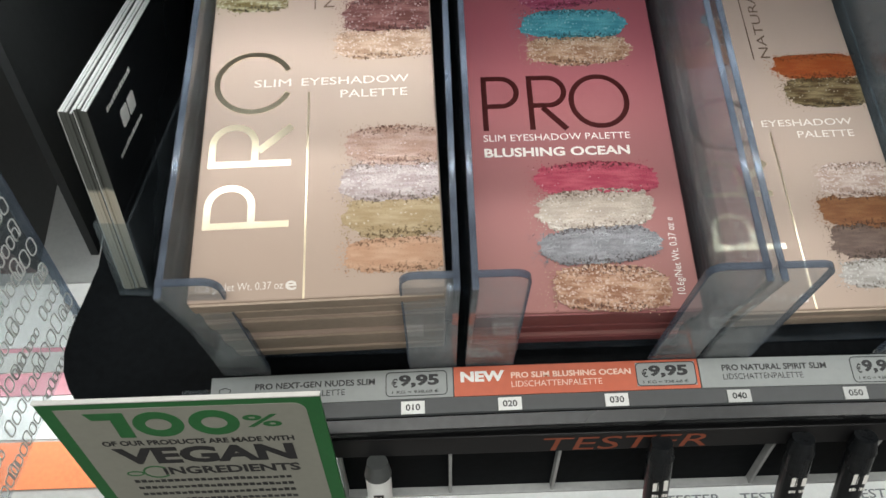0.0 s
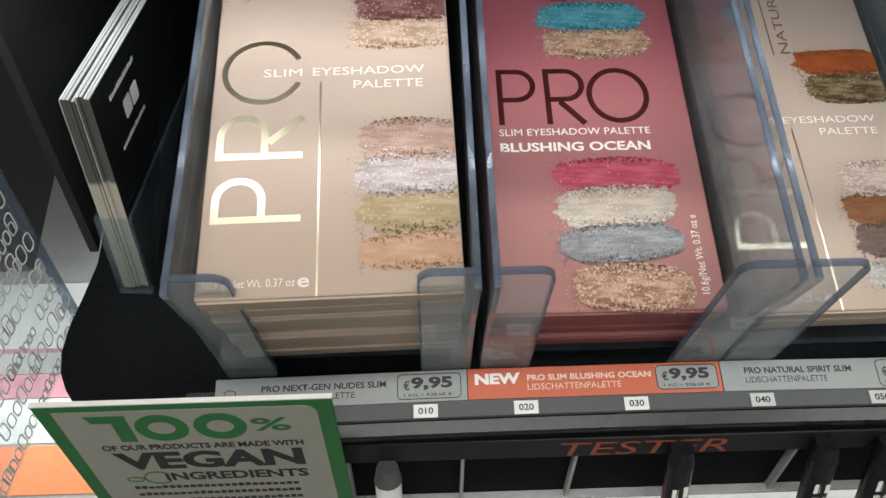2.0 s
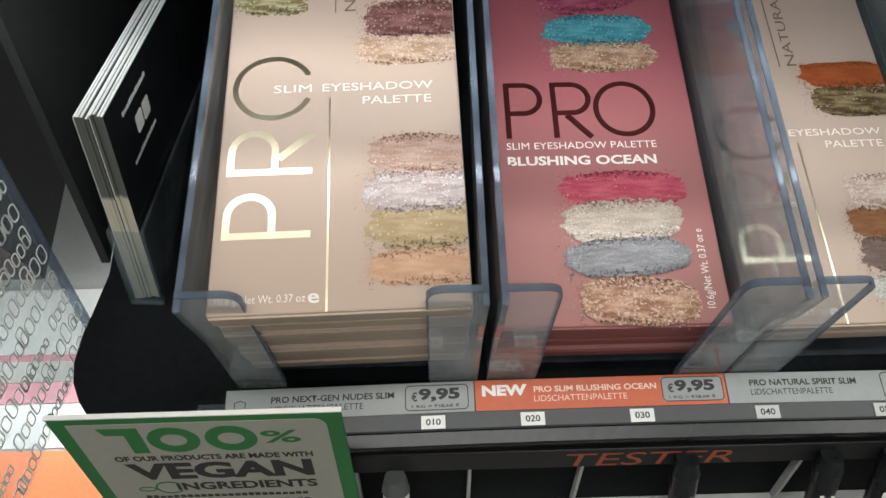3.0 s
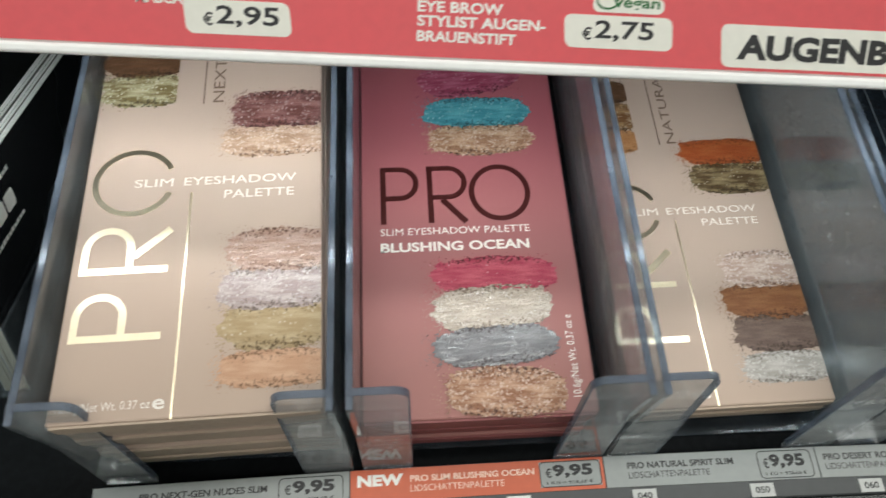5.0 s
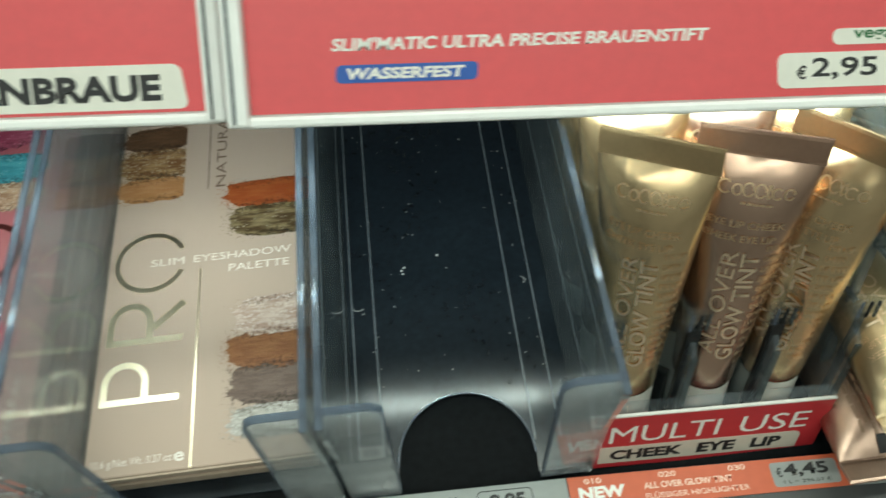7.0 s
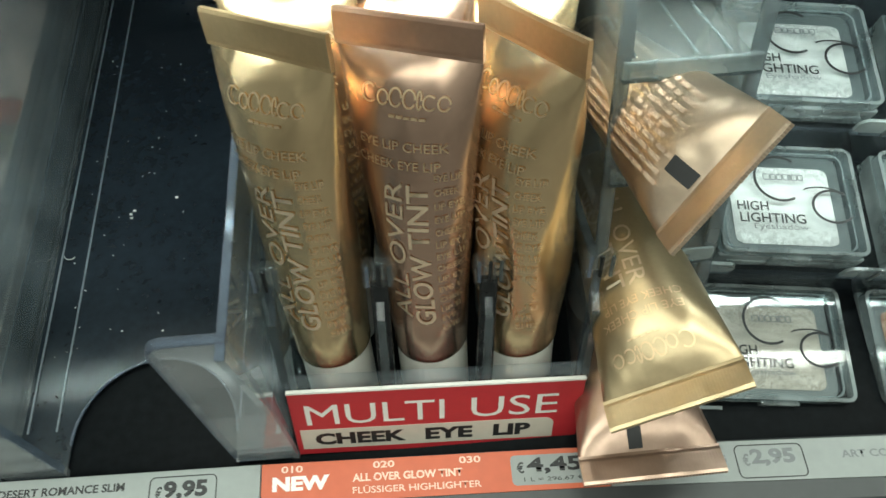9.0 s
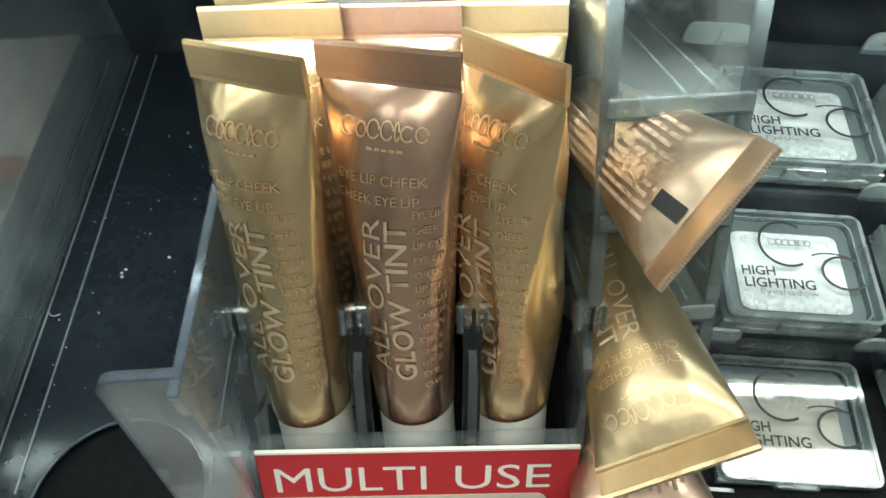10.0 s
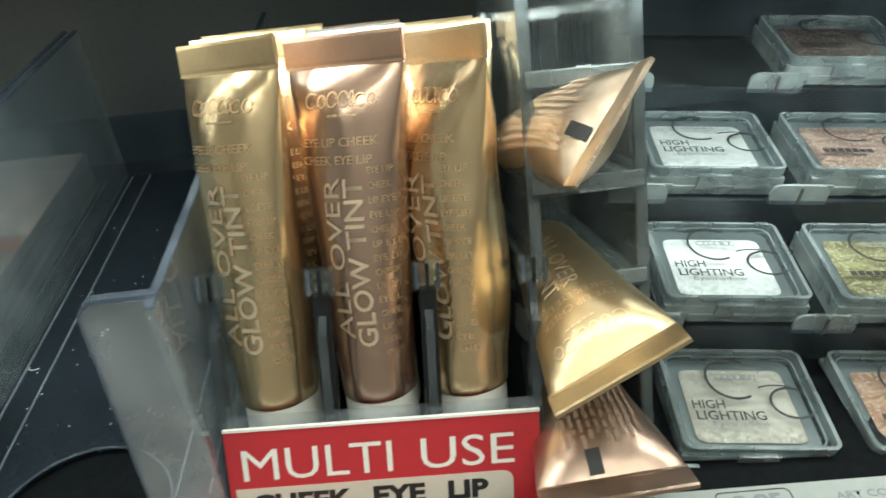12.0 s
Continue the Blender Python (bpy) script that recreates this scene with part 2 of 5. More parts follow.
TUBE_WORN = laminate("tube_worn", (0.48, 0.34, 0.27), 0.34)
CAP_WHITE = paint("cap_white", (0.80, 0.80, 0.74), 0.4, vary=0.04)
LED = glow("led_white", (0.95, 0.98, 1.0), 14)
# near-white plastic; on the edge bead it also stands for leaking LED light
LIP_GLOW = paint("lip_white", (0.93, 0.94, 0.93), 0.3, vary=0.03)


# ---- mesh helpers ----
def box_into(bm, x0, x1, y0, y1, z0, z1, bevel=0.0, segs=2):
    made = bmesh.ops.create_cube(bm, size=1)["verts"]
    bmesh.ops.transform(bm, verts=made, matrix=Matrix.Translation(((x0 + x1) / 2, (y0 + y1) / 2, (z0 + z1) / 2)) @ Matrix.Diagonal((x1 - x0, y1 - y0, z1 - z0, 1)))
    if bevel:
        edges = {e for v in made for e in v.link_edges}
        bmesh.ops.bevel(bm, geom=list(edges), offset=bevel, segments=segs, profile=0.5, affect="EDGES")
    return bm


def box(x0, x1, y0, y1, z0, z1, bevel=0.0, segs=2):
    return box_into(bmesh.new(), x0, x1, y0, y1, z0, z1, bevel, segs)


def slab_into(bm, outline, z0, z1):
    """An outline in x, y drawn out from z0 to z1."""
    low = [bm.verts.new((x, y, z0)) for x, y in outline]
    high = [bm.verts.new((x, y, z1)) for x, y in outline]
    bm.faces.new(list(reversed(low)))
    bm.faces.new(high)
    for i in range(len(outline)):
        j = (i + 1) % len(outline)
        bm.faces.new((low[i], low[j], high[j], high[i]))
    return bm


def slab(outline, z0, z1):
    return slab_into(bmesh.new(), outline, z0, z1)


def rounded(x0, x1, y0, y1, r, n=6, corners=(1, 1, 1, 1)):
    """Outline of a rectangle, its corners (low left, low right, top right, top left) rounded where 1."""
    out = []
    for k, (cx, cy, a) in enumerate(((x0 + r, y0 + r, 180), (x1 - r, y0 + r, 270), (x1 - r, y1 - r, 0), (x0 + r, y1 - r, 90))):
        if corners[k]:
            out += [(cx + r * math.cos(radians(a + 90 * i / n)), cy + r * math.sin(radians(a + 90 * i / n))) for i in range(n + 1)]
        else:
            out.append(((x0, y0), (x1, y0), (x1, y1), (x0, y1))[k])
    return out


def stroke_into(bm, points, width, z0, z1, closed=False):
    """A flat pen stroke along points."""
    pts = [Vector(p) for p in points]
    n = len(pts)
    rows = []
    for i, p in enumerate(pts):
        a = pts[(i - 1) % n] if closed or i else p
        b = pts[(i + 1) % n] if closed or i < n - 1 else p
        d = (b - a).normalized()
        s = Vector((-d.y, d.x)) * width / 2
        rows.append([bm.verts.new((*(p + s), z1)), bm.verts.new((*(p - s), z1)), bm.verts.new((*(p - s), z0)), bm.verts.new((*(p + s), z0))])
    for i in range(n if closed else n - 1):
        a, b = rows[i], rows[(i + 1) % n]
        for k in range(4):
            bm.faces.new((a[k], a[(k + 1) % 4], b[(k + 1) % 4], b[k]))
    if not closed:
        bm.faces.new(rows[0])
        bm.faces.new(list(reversed(rows[-1])))
    bmesh.ops.recalc_face_normals(bm, faces=bm.faces)
    return bm


def arc(cx, cy, rx, ry, a0, a1, n=24):
    return [(cx + rx * math.cos(radians(a0 + (a1 - a0) * i / n)), cy + ry * math.sin(radians(a0 + (a1 - a0) * i / n))) for i in range(n + 1)]


def words(text, x, y, width, height, z=0.0, bold=0.0, turn=0, thick=0.00008, shear=0.0):
    """Lettering as a mesh in the xy plane, stretched to width and height from its low left corner (x, y)."""
    cu = bpy.data.curves.new("lettering", "FONT")
    cu.body, cu.size, cu.resolution_u, cu.offset, cu.shear = text, 1.0, 3, bold, shear
    ob = bpy.data.objects.new("lettering", cu)
    scene.collection.objects.link(ob)
    dg = bpy.context.evaluated_depsgraph_get()
    me = ob.evaluated_get(dg).to_mesh()
    bm = bmesh.new()
    bm.from_mesh(me)
    bpy.data.objects.remove(ob)
    bpy.data.curves.remove(cu)
    lo = [min(v.co[i] for v in bm.verts) for i in (0, 1)]
    hi = [max(v.co[i] for v in bm.verts) for i in (0, 1)]
    for v in bm.verts:
        u, w = (v.co.x - lo[0]) / (hi[0] - lo[0]), (v.co.y - lo[1]) / (hi[1] - lo[1])
        if turn == 0:
            v.co = (x + u * width, y + w * height, z + thick)
        elif turn == 90:
            v.co = (x + (1 - w) * width, y + u * height, z + thick)
        else:
            v.co = (x + w * width, y + (1 - u) * height, z + thick)
    bmesh.ops.recalc_face_normals(bm, faces=bm.faces)
    if sum(f.normal.z for f in bm.faces) < 0:
        bmesh.ops.reverse_faces(bm, faces=bm.faces)
    return bm


def merge(*bms):
    out = bms[0]
    for other in bms[1:]:
        me = bpy.data.meshes.new("joined")
        other.to_mesh(me)
        out.from_mesh(me)
        bpy.data.meshes.remove(me)
        other.free()
    return out


def moved(bm, m):
    bmesh.ops.transform(bm, verts=bm.verts, matrix=m)
    return bm


def smooth(bm, on=True):
    for f in bm.faces:
        f.smooth = on
    return bm


def thing(name, m, label, category, group="", kind=""):
    ob = new(name)
    ob.empty_display_size = 0.01
    ob.matrix_basis = m
    return tagged(ob, label, category, group, kind)


def part(name, bm, material, parent, label=""):
    me = bpy.data.meshes.new(name)
    bm.to_mesh(me)
    bm.free()
    me.materials.append(material)
    ob = new(name, me)
    if parent is not None:
        ob.parent = parent
    if label:
        ob["label"] = label
    return ob


def solid(name, bm, material, m, label, category, group="", kind=""):
    """A thing that is one mesh."""
    ob = part(name, bm, material, None)
    ob.matrix_basis = m
    return tagged(ob, label, category, group, kind)


FACE = pose(0, 0, 0, 90)
TILT = Matrix.Translation((0, 0.110, -0.203)) @ pose(0, 0, 0, -2.8) @ Matrix.Translation((0, -0.110, 0.203))
SLOPE = S @ FACE @ TILT          # local x along the shelf, y up the slope, z off it: shelf (x, y, z) is (x, z, -y) here


def on_slope(x, z, y):
    return SLOPE @ Matrix.Translation((x, z, -y))


def upright(x, y, z, turn=0):
    return pose(x, y, 1.25 + z, 90, 0, turn)


# ---- structure ----
def room():
    floor_mat = paint("store_floor", (0.22, 0.21, 0.20), 0.35, vary=0.12, blotch=3, grain=60)
    wall_mat = paint("store_wall", (0.48, 0.48, 0.47), 0.7, vary=0.06, blotch=2)
    ceil_mat = paint("store_ceiling", (0.75, 0.75, 0.74), 0.8, vary=0.04, blotch=2)
    solid("floor", box(-3.5, 3.5, -3.0, 0.6, -0.1, 0.0), floor_mat, Matrix(), "pale grey polished store floor", "floor", kind="structure")
    solid("ceiling", box(-3.5, 3.5, -3.0, 0.6, 3.0, 3.1), ceil_mat, Matrix(), "white plain store ceiling", "ceiling", kind="structure")
    solid("wall_north", box(-3.5, 3.5, 0.5, 0.6, 0.0, 3.0), wall_mat, Matrix(), "off-white plain store wall", "wall", kind="structure")
    solid("wall_south", box(-3.5, 3.5, -3.1, -3.0, 0.0, 3.0), paint("far_wall", (0.45, 0.44, 0.43), 0.6, vary=0.1, blotch=2), Matrix(), "pale grey plain store wall", "wall", kind="structure")
    solid("wall_west", box(-3.6, -3.5, -3.0, 0.6, 0.0, 3.0), wall_mat, Matrix(), "off-white plain store wall", "wall", kind="structure")
    solid("wall_east", box(3.5, 3.6, -3.0, 0.6, 0.0, 3.0), wall_mat, Matrix(), "off-white plain store wall", "wall", kind="structure")


room()

# the sloping board of the display, its left front corner swept round
outline = [(0.62, 0.026), (0.62, 0.262), (-0.090, 0.262), (-0.0912, 0.088), (-0.0945, 0.074), (-0.0968, 0.0655), (-0.0979, 0.056), (-0.0968, 0.049), (-0.0940, 0.043), (-0.0895, 0.037), (-0.0830, 0.031), (-0.0740, 0.027), (-0.066, 0.026)]
board = slab(outline, -0.250, -0.2378)
solid("shelf_board", board, BLACK_BOARD, SLOPE, "glossy black sloping display shelf with a rounded end", "shelf", kind="structure")
solid("shelf_back", box(-0.095, 0.62, 0.250, 0.262, -0.2376, -0.070), DARK_GREY, SLOPE, "dark grey matt back panel of the display shelf", "panel", kind="structure")
side = box(-0.0945, -0.0915, 0.0925, 0.2498, -0.2376, -0.09)
for v in side.verts:
    if v.co.y < 0.1:
        v.co.y += 0.445 * (v.co.z + 0.2376)
solid("shelf_side", side, BLACK_MATT, SLOPE, "black side panel closing the display shelf", "panel", kind="structure")
solid("neighbour_side", box(-0.30, -0.150, 0.112, 0.262, -0.30, -0.05), BLACK_MATT, SLOPE, "black side of the neighbouring display unit", "panel", kind="structure")
solid("upper_shelf", slab([(-0.0960, 0.148), (0.62, 0.109), (0.62, 0.2498), (-0.0960, 0.2498)], -0.096, -0.084), DARK_GREY, SLOPE, "dark grey underside of the shelf above", "shelf", kind="structure")


# ---- price rail ----
def long_bar(x0, x1, y0, y1, z0, z1, n=24):
    """A bar along x in many short lengths, its upper long edges chamfered, so that it can be bowed."""
    c = 0.0005
    ring = [(y0, z0), (y1, z0), (y1, z1 - c), (y1 - c, z1), (y0 + c, z1), (y0, z1 - c)]
    bm = bmesh.new()
    rows = [[bm.verts.new((x0 + (x1 - x0) * i / n, y, z)) for y, z in ring] for i in range(n + 1)]
    for a, b in zip(rows, rows[1:]):
        for k in range(6):
            bm.faces.new((a[k], a[(k + 1) % 6], b[(k + 1) % 6], b[k]))
    bm.faces.new(rows[0])
    bm.faces.new(list(reversed(rows[-1])))
    bmesh.ops.recalc_face_normals(bm, faces=bm.faces)
    return bm


def price_rail():
    rail = thing("price_rail", SLOPE @ Matrix.Translation((0, 0.0018, 0.0021)), "grey plastic price rail along the front of the sloping shelf", "price rail")
    part("rail_body", long_bar(-0.0444, 0.62, 0.0285, 0.0442, -0.2398, -0.2362), GREY_PLASTIC, rail)
    part("nose", long_bar(-0.0444, 0.62, 0.0235, 0.0285, -0.2440, -0.2368), BLACK, rail, "glossy black rounded nose of the rail")
    def label(x0, x1, mat, lbl):
        return part("price_label", box(x0 + 0.0002, x1 - 0.0002, 0.0341, 0.0440, -0.2362, -0.2356), mat, rail, lbl)
    Z = -0.2356
    def price(lab, x0, x1, text, y0=0.0350, y1=0.0430, ink=INK, small=True):
        bm = bmesh.new()
        stroke_into(bm, rounded(x0, x1, y0, y1, 0.0014), 0.00028, Z, Z + 0.0001, True)
        part("price_frame", bm, INK, lab)
        w = x1 - x0
        part("lettering", words("€", x0 + 0.09 * w, y0 + 0.36 * (y1 - y0), 0.10 * w, 0.38 * (y1 - y0), Z, 0.02), ink, lab)
        part("lettering", words(text, x0 + 0.21 * w, y0 + 0.33 * (y1 - y0), 0.66 * w, 0.55 * (y1 - y0), Z, 0.045), ink, lab)
        if small:
            part("lettering", words("1 KG = 938,68 €", x0 + 0.10 * w, y0 + 0.08 * (y1 - y0), 0.76 * w, 0.15 * (y1 - y0), Z, 0.01), ink, lab)
    grey = "pale grey printed price label"
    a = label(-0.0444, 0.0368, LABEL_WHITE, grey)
    part("lettering", words("PRO NEXT-GEN NUDES SLIM", -0.0295, 0.0392, 0.040, 0.0021, Z, 0.025), INK, a)
    part("lettering", words("LIDSCHATTENPALETTE", -0.0295, 0.0362, 0.030, 0.0020, Z, 0.0), INK, a)
    bm = bmesh.new()
    stroke_into(bm, [(-0.0413, 0.0398), (-0.0395, 0.0404), (-0.0377, 0.0398), (-0.0379, 0.0374), (-0.0395, 0.0360), (-0.0411, 0.0374)], 0.0003, Z, Z + 0.0001, True)
    part("badge", bm, INK, a)
    price(a, 0.0142, 0.0346, "9,95")
    o = label(0.0368, 0.1198, LABEL_ORANGE, "orange printed price label for a new product")
    part("lettering", words("NEW", 0.0392, 0.0387, 0.0148, 0.0036, Z, 0.05), INK_WHITE, o)
    part("lettering", words("PRO SLIM BLUSHING OCEAN", 0.0562, 0.0395, 0.0405, 0.0020, Z, 0.03), INK_PALE, o)
    part("lettering", words("LIDSCHATTENPALETTE", 0.0562, 0.0365, 0.0305, 0.0020, Z), INK_PALE, o)
    part("price_ground", box(0.0984, 0.1186, 0.0352, 0.0432, Z, Z + 0.00005), LABEL_WHITE, o)
    Z = -0.23554
    price(o, 0.0985, 0.1185, "9,95", 0.0353, 0.0431)
    Z = -0.2356
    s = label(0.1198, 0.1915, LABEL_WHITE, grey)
    part("lettering", words("PRO NATURAL SPIRIT SLIM", 0.1276, 0.0396, 0.0355, 0.0021, Z, 0.025), INK, s)
    part("lettering", words("LIDSCHATTENPALETTE", 0.1276, 0.0366, 0.0270, 0.0020, Z), INK, s)
    price(s, 0.1715, 0.1895, "9,95", 0.0346, 0.0432)
    d = label(0.1915, 0.2678, LABEL_WHITE, grey)
    part("lettering", words("PRO DESERT ROMANCE SLIM", 0.1940, 0.0396, 0.0390, 0.0021, Z, 0.025), INK, d)
    part("lettering", words("LIDSCHATTENPALETTE", 0.1940, 0.0366, 0.0270, 0.0020, Z), INK, d)
    price(d, 0.2395, 0.2565, "9,95", 0.0336, 0.0424)
    g = label(0.2678, 0.3560, LABEL_ORANGE, "orange printed price label for a new product")
    for x, t in ((0.2730, "010"), (0.2965, "020"), (0.3185, "030")):
        part("lettering", words(t, x, 0.0415, 0.0055, 0.0017, Z, 0.02), INK_PALE, g)
    part("lettering", words("NEW", 0.2708, 0.0370, 0.0145, 0.0036, Z, 0.05), INK_WHITE, g)
    part("lettering", words("ALL OVER GLOW TINT", 0.2912, 0.0384, 0.0280, 0.0020, Z, 0.03), INK_PALE, g)
    part("lettering", words("FLÜSSIGER HIGHLIGHTER", 0.2912, 0.0355, 0.0325, 0.0020, Z, 0.01), INK_PALE, g)
    part("price_ground", slab(rounded(0.3315, 0.3525, 0.0353, 0.0427, 0.0012), Z, Z + 0.00005), LABEL_WHITE, g)
    part("lettering", words("€", 0.3330, 0.0382, 0.0018, 0.0028, Z + 0.00006, 0.02), INK, g)
    part("lettering", words("4,45", 0.3355, 0.0378, 0.0140, 0.0042, Z + 0.00006, 0.03), INK, g)
    part("lettering", words("1 L = 296,67 €", 0.3345, 0.0360, 0.0150, 0.0012, Z + 0.00006), INK, g)
    h = label(0.3560, 0.52, LABEL_WHITE, grey)
    part("lettering", words("HIGHLIGHTING", 0.3660, 0.0385, 0.0200, 0.0019, Z, 0.02), INK_GREY, h)
    price(h, 0.3885, 0.4055, "2,95", 0.0345, 0.0425, INK_GREY, False)
    part("lettering", words("ART COULEURS", 0.4150, 0.0385, 0.0230, 0.0019, Z, 0.02), INK_GREY, h)
    for x, t in ((0.0192, "010"), (0.0514, "020"), (0.0870, "030"), (0.1280, "040"), (0.1670, "050"), (0.2036, "060"), (0.2412, "070"), (0.2800, "080")):
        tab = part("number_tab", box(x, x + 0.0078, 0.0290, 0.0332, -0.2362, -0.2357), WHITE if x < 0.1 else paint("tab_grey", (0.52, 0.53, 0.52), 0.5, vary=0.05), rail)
        part("lettering", words(t, x + 0.0015, 0.0301, 0.0048, 0.0021, -0.2357, 0.02), INK, tab)
    part("lettering", words("KOHL KAJAL STIFT", 0.2130, 0.0298, 0.0245, 0.0020, -0.2362, 0.02), INK_WHITE, rail)
    for ob in rail.children_recursive:      # the front of the unit is gently bowed
        for v in ob.data.vertices:
            v.co.y -= 0.070 * (v.co.x - 0.11) ** 2


price_rail()


# ---- clear trays ----
def tray(x0, x1, solid_floor):
    """A clear U-shaped tray with two inward lips at its low end; local y up the slope, z off it."""
    t = thing("display_tray", on_slope(x0, 0.0458, 0.2376), "clear acrylic display tray with two inward front lips" if not solid_floor else "empty clear acrylic display tray with thumb notch and dusty floor", "display tray", "trays on the sloping shelf")
    w, wall, high, deep = x1 - x0, 0.0017, 0.0672, 0.188
    lip = 0.0158
    for name, a, b in (("side_wall", 0.0, wall), ("side_wall", w - wall, w)):
        part(name, box(a, b, 0.0042, deep, 0.0002, high - 0.0008), TRAY_WALL, t)
        part("rim", box(a - 0.0001, b + 0.0001, 0.0042, deep, high - 0.0008, high, 0.0002), ACRYLIC_RIM, t, "bluish polished top edge of the wall")
    for a, b, side in ((0.0, lip, 0), (w - lip, w, 1)):
        bm = slab(rounded(a, b, 0.0002, high - 0.0008, 0.0042, 6, (0, 0, 1 - side, side)), 0, wall)
        for v in bm.verts:      # stand the lip up and lean it with the slope
            x, y, z = v.co
            v.co = (x, z + 0.0077 * y / high, y)
        part("front_lip", bm, LIP_ACRYLIC, t)
        bm = bmesh.new()
        top = [(p[0], p[1]) for p in rounded(a, b, 0.0002, high, 0.0042, 6, (0, 0, 1 - side, side))]
        keep = [p for p in top if p[1] > high - 0.0044]
        keep = [(b, 0.004)] + keep if side == 0 else [(a, 0.004)] + list(reversed(keep))
        stroke_into(bm, keep, 0.0006, -0.0001, wall + 0.0001)
        for v in bm.verts:
            x, y, z = v.co
            v.co = (x, z + 0.0077 * y / high, y)
        part("lip_rim", bm, ACRYLIC_RIM, t, "bluish polished edge of the lip")
    if solid_floor:
        r, cx, cy = 0.0222, w / 2 - 0.0005, 0.0080
        out = [(w - wall, 0.0), (w - wall, deep), (wall, deep), (wall, 0.0)]
        out += [(cx - r, 0.0)] + [(cx - r * math.cos(radians(a)), cy + r * math.sin(radians(a))) for a in range(0, 181, 9)] + [(cx + r, 0.0)]
        fl = part("floor_plate", slab(out, 0.0002, 0.0014), MATS["tray_floor"], t, "dark glossy floor plate with a round thumb notch")
        bm = bmesh.new()
        stroke_into(bm, [(cx - r * math.cos(radians(a)), cy + r * math.sin(radians(a))) for a in range(0, 181, 6)], 0.0006, 0.0014, 0.0019)
        part("notch_rim", bm, ACRYLIC_RIM, fl)
        for x in (0.0030, 0.0108, w - 0.0162, w - 0.0078):
            part("groove", box(x, x + 0.0004, 0.012, deep - 0.002, 0.0014, 0.0018), MATS["groove"], fl, "thin raised line along the floor")
        part("back_wall", box(wall, w - wall, deep - wall, deep, 0.0014, 0.03), ACRYLIC_DARK, t)
        rng = random.Random(4)
        bm = bmesh.new()
        for _ in range(60):
            x, y, s = rng.uniform(0.006, w - 0.006), rng.uniform(0.028, 0.15), rng.uniform(0.00006, 0.00020)
            box_into(bm, x - s, x + s, y - s * rng.uniform(0.4, 1), y + s * rng.uniform(0.4, 1), 0.0014, 0.0014 + s)
        for x, y in ((0.0222, 0.0790), (0.0232, 0.0802), (0.0226, 0.0776), (0.0360, 0.0840)):
            s = rng.uniform(0.00025, 0.00045)
            box_into(bm, x - s, x + s, y - s * 0.7, y + s * 0.7, 0.0014, 0.0014 + s)
        tagged(part("dust", bm, INK_WHITE, fl, "pale powder crumbs"), kind="stuff")
        for x, y, a0, a1 in ((0.0055, 0.0660, 180, 330), (0.0650, 0.0700, -60, 70)):
            part("fibre", stroke_into(bmesh.new(), arc(x, y, 0.0018, 0.0014, a0, a1, 10), 0.00016, 0.0015, 0.0017), INK_WHITE, fl, "pale curled fibre")
    else:
        part("floor_plate", box(wall, w - wall, 0.006, deep, 0.0002, 0.0013), ACRYLIC_DARK, t)
    return t


paint("tray_floor", (0.014, 0.019, 0.026), 0.15, vary=0.25, bump=0.02, blotch=25, spec=0.55)
paint("groove", (0.20, 0.23, 0.26), 0.3)
TRAYS = ((-0.0412, 0.0380, False), (0.0412, 0.1200, False), (0.1222, 0.1985, False), (0.2005, 0.2768, True))
for x0, x1, empty in TRAYS:
    tray(x0, x1, empty)


# ---- palette cartons ----
LONG, WIDE = 0.165, 0.0703


